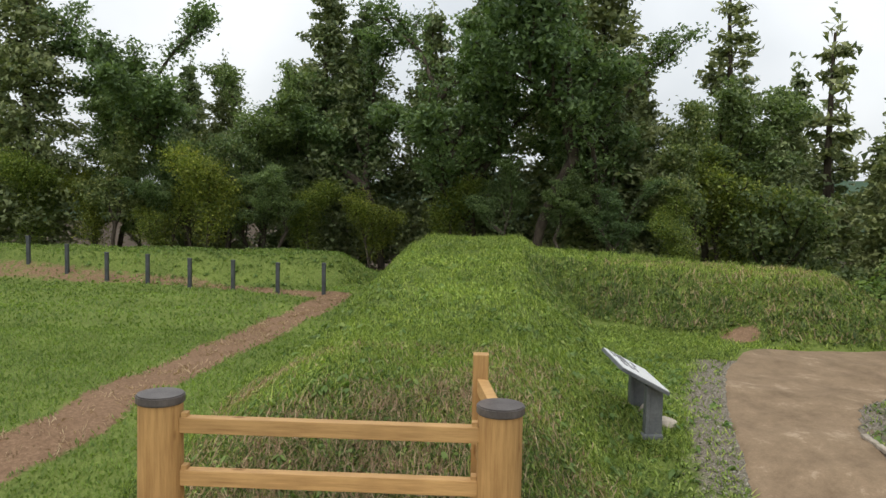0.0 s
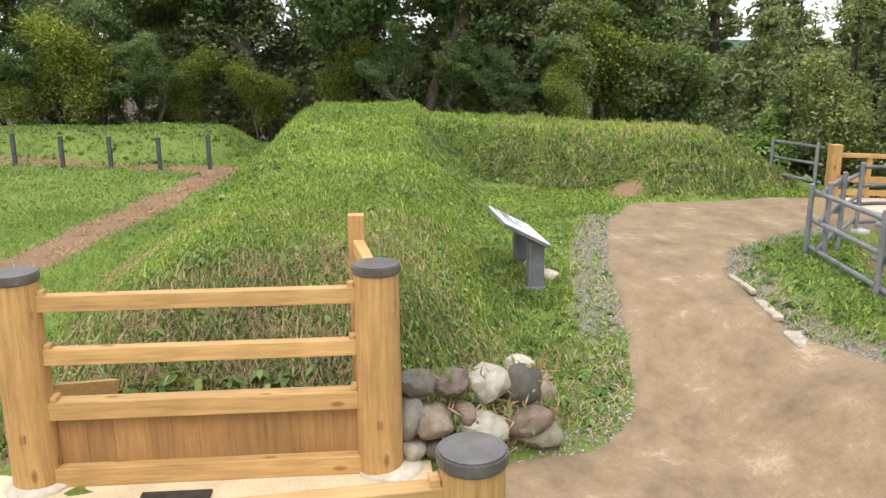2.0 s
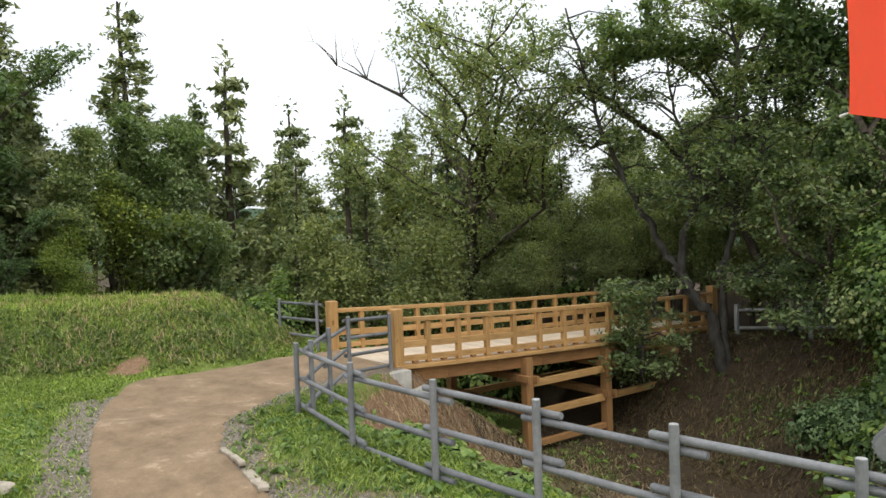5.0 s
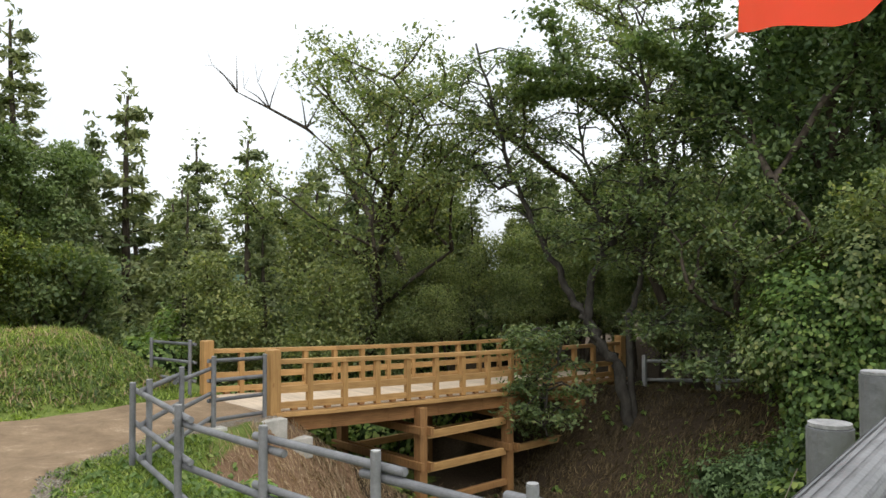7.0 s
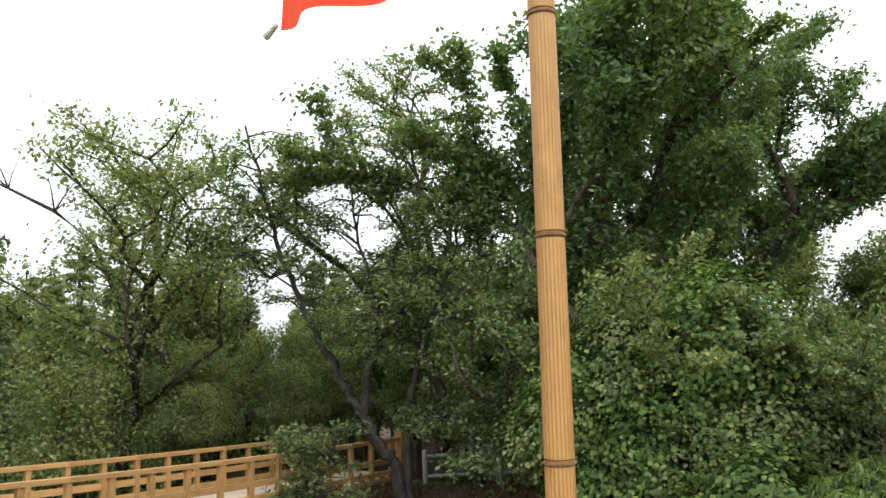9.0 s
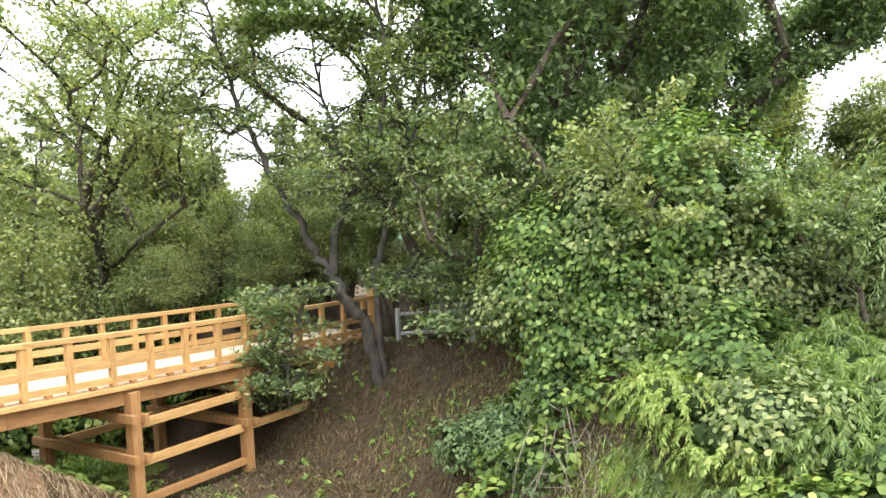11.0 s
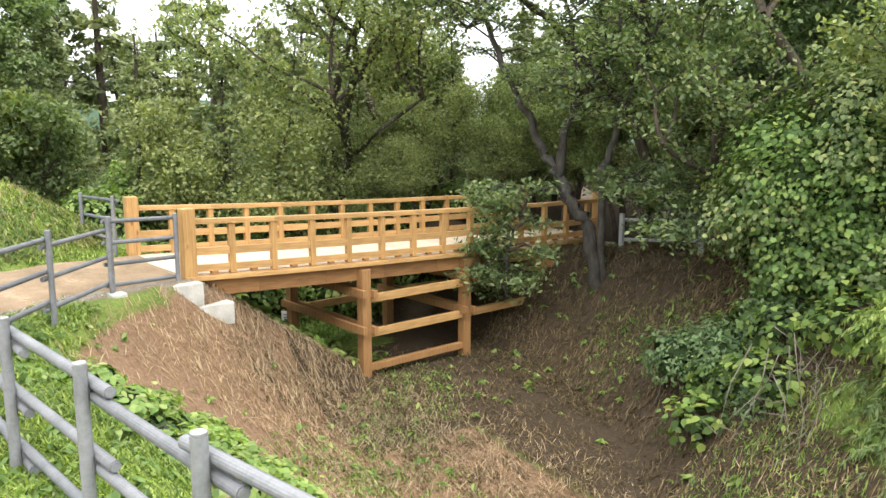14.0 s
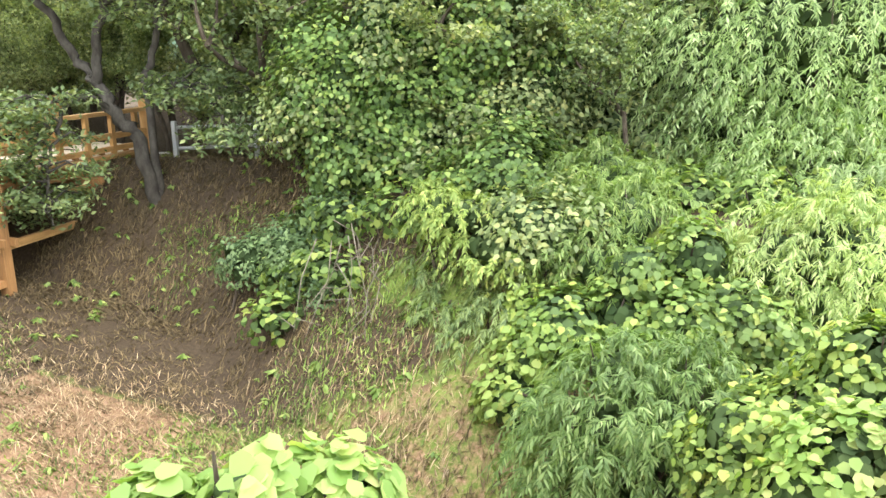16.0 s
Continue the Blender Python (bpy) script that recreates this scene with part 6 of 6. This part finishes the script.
def weed_plants(seed, x0, x1, y0, y1, plants, size, keep, leaves=9):
    """Rosettes of broad leaves rising from one root."""
    rng = np.random.default_rng(seed)
    x, y = rng.uniform(x0, x1, plants), rng.uniform(y0, y1, plants)
    ok = (rng.random(plants) < keep(x, y)) & ~on_path(x, y) & ~((x > -2.15) & (x < 0.5) & (y > 1.1) & (y < 3.45))
    x, y = x[ok], y[ok]
    z = height(x, y)
    k = rng.integers(leaves // 2, leaves + 4, len(x))
    i = np.repeat(np.arange(len(x)), k)
    a = rng.uniform(0, 6.283, len(i))
    s = size * rng.uniform(0.5, 1.4, len(x))[i]
    r = s * rng.uniform(0.2, 0.9, len(i))
    c = np.stack([x[i] + np.cos(a) * r, y[i] + np.sin(a) * r, z[i] + s * rng.uniform(0.1, 0.8, len(i))], -1)
    nrm = np.stack([np.cos(a) * 0.5, np.sin(a) * 0.5, np.ones(len(i))], -1) + rng.normal(size=(len(i), 3)) * 0.25
    out = np.stack([np.cos(a), np.sin(a), -0.25 + 0 * a], -1)
    nrm /= np.linalg.norm(nrm, axis=1)[:, None]
    t = out - nrm * (out * nrm).sum(1)[:, None]
    t /= np.linalg.norm(t, axis=1)[:, None]
    b = np.cross(nrm, t)
    s = (s * 0.8)[:, None]
    return np.stack([c + t * s * u * 1.5 + b * s * w * 0.75 + nrm * s * 0.15 * abs(w) for u, w in HEART], 1)


stuff("bank_face_leaves", [weed_plants(101, 0.9, 7.2, 9.8, 14.0, 5500, 0.04, lambda x, y: mound(x, y) * steep(x, y), 7)], BANKWEED, "low dark leaves among the grass of the bank face", "weeds")
stuff("rampart_end_leaves", [weed_plants(107, -2.4, 0.9, 3.5, 5.4, 3600, 0.024, mound, 7)], WEED, "small leafy herbs on the rampart's end", "weeds")
stuff("bank_face_weeds", [blades(102, -2.5, 0.9, 3.5, 5.3, 50000, 0.05, 0.008, lambda x, y: mound(x, y) * np.clip(1 - smooth01(4.3, 5.3, y), 0, 1), 0.035, 0.8),
                          blades(106, 0.9, 7.2, 9.8, 14.0, 26000, 0.09, 0.014, lambda x, y: mound(x, y) * steep(x, y), 0.04, 0.8)], BANKWEED, "coarse dark weeds on the steep bank faces", "weeds")
stuff("rampart_clover", [weed_plants(103, -2.6, 2.6, 3.6, 8.0, 5200, 0.026, lambda x, y: mound(x, y), 6), weed_plants(104, -2.4, 3.2, 8.0, 15.5, 3600, 0.036, lambda x, y: mound(x, y), 6),
                         weed_plants(105, 1.1, 3.6, 3.8, 11.0, 3000, 0.026, lambda x, y: not_bare(x, y), 6)], GRASS, "small-leaved clover and low herbs in the turf", "weeds")
stuff("rampart_weeds", [weed_plants(81, -2.4, 2.4, 3.6, 15, 700, 0.052, lambda x, y: mound(x, y)), weed_plants(82, -1.6, 0.2, 3.45, 3.95, 60, 0.09, lambda x, y: 1 + 0 * x),
                        weed_plants(83, -2.2, 1.8, 3.6, 7, 1700, 0.03, mound, 7)], WEED, "broad-leaved weeds among the rampart grass", "weeds")
stuff("verge_weeds", [weed_plants(84, 3.4, 5.6, 1.8, 8.0, 1500, 0.034, lambda x, y: not_bare(x, y) + 0.1), weed_plants(85, 1.1, 2.6, 3.7, 9.0, 420, 0.05, lambda x, y: not_bare(x, y) + 0.05),
                      weed_plants(86, 3.5, 5.0, 0.5, 7.0, 260, 0.055, lambda x, y: not_bare(x, y)), weed_plants(88, -9, -2, 14.5, 18, 500, 0.05, not_bare)], WEED, "clover and broad-leaved weeds along the path", "weeds")
stuff("moat_weeds", [weed_plants(87, 5.2, 12.4, 1.0, 9.0, 900, 0.06, lambda x, y: (ditch_shape(x, y)[0] > 0.03) * np.clip(0.3 + 0.7 * wave(x, y, 1.1, 3.0), 0.1, 1)), weed_plants(97, 11.2, 15.5, 3.8, 7.6, 160, 0.07, lambda x, y: 0.9 + 0 * x), weed_plants(89, 7.4, 10.0, 8.0, 12.5, 300, 0.1, lambda x, y: 0.9 + 0 * x)],
      WEED, "scattered green weeds in the moat", "weeds")


def pebbles(seed, line, spread, count, size):
    """Loose gravel along a line: squashed eight-sided stones."""
    rng = np.random.default_rng(seed)
    pts = np.array([(p.x, p.y) for p in curve_pts(line, 200)])
    c = pts[rng.integers(0, len(pts), count)] + rng.normal(size=(count, 2)) * spread
    s = size * rng.uniform(0.4, 1.5, count)
    z = height(c[:, 0], c[:, 1]) + s * 0.25
    a = rng.uniform(0, 6.283, count)
    u = np.stack([np.cos(a), np.sin(a), 0 * a], -1) * s[:, None]
    w = np.stack([-np.sin(a), np.cos(a), 0 * a], -1) * (s * rng.uniform(0.6, 0.9, count))[:, None]
    up = np.stack([0 * a, 0 * a, s * rng.uniform(0.4, 0.7, count)], -1)
    o = np.concatenate([c, z[:, None]], 1)
    ring = [o + u, o + w, o - u, o - w]
    return np.concatenate([np.stack([ring[k], ring[(k + 1) % 4], o + up * (1 if k2 else -1)], 1) for k in range(4) for k2 in (0, 1)])


GRIT = leafmat("loose_gravel", (0.1, 0.088, 0.072), (0.3, 0.272, 0.235), 0.9, 0.0, (0.5, 0.47, 0.42))
stuff("gravel", [pebbles(91, LEFT[3:10], 0.22, 2600, 0.014), pebbles(92, RIGHT[3:11], 0.2, 2200, 0.013), pebbles(93, [(0.5, 3.3), (1.3, 3.4), (1.8, 3.8), (2.0, 4.4)], 0.12, 700, 0.014)], GRIT, "loose grey gravel along the path's edges", "gravel")
stuff("strip_straw", [blades(94, -7.5, -2.1, 1.0, 15.5, 34000, 0.045, 0.008, lambda x, y: (cover(x, y)[0] > 0.45) * 0.7, 0.05, 1.5),
                      blades(95, 0.4, 2.2, 3.35, 4.6, 5000, 0.05, 0.006, lambda x, y: 0.5 + 0 * x, 0.05, 1.5)], STRAW, "dry cut grass on the bare strip", "dry grass")
rng = np.random.default_rng(96)
seam = np.stack([rng.uniform(0.32, 1.42, 520), rng.uniform(3.4, 3.5, 520), rng.uniform(-0.46, 0.06, 520)], -1)
seam[:, 1] += 0.28 * np.clip(seam[:, 0] - 0.85, 0, 1) + 0.1 * (seam[:, 2] > -0.15)
stuff("wall_straw", [shaped_leaves(rng, seam, np.array([0.1, -1, 0.4]) + rng.normal(size=seam.shape) * 0.5, 0.1, BLADE, 0.09)], STRAW, "dry grass hanging over the stone wall", "dry grass")
stuff("wall_weeds", [shaped_leaves(rng, seam[:240] + rng.normal(size=(240, 3)) * 0.05, np.array([0.1, -1, 0.6]) + rng.normal(size=(240, 3)) * 0.5, 0.055, BLADE, 0.35)], WEED, "small weeds between the stones of the wall", "weeds")
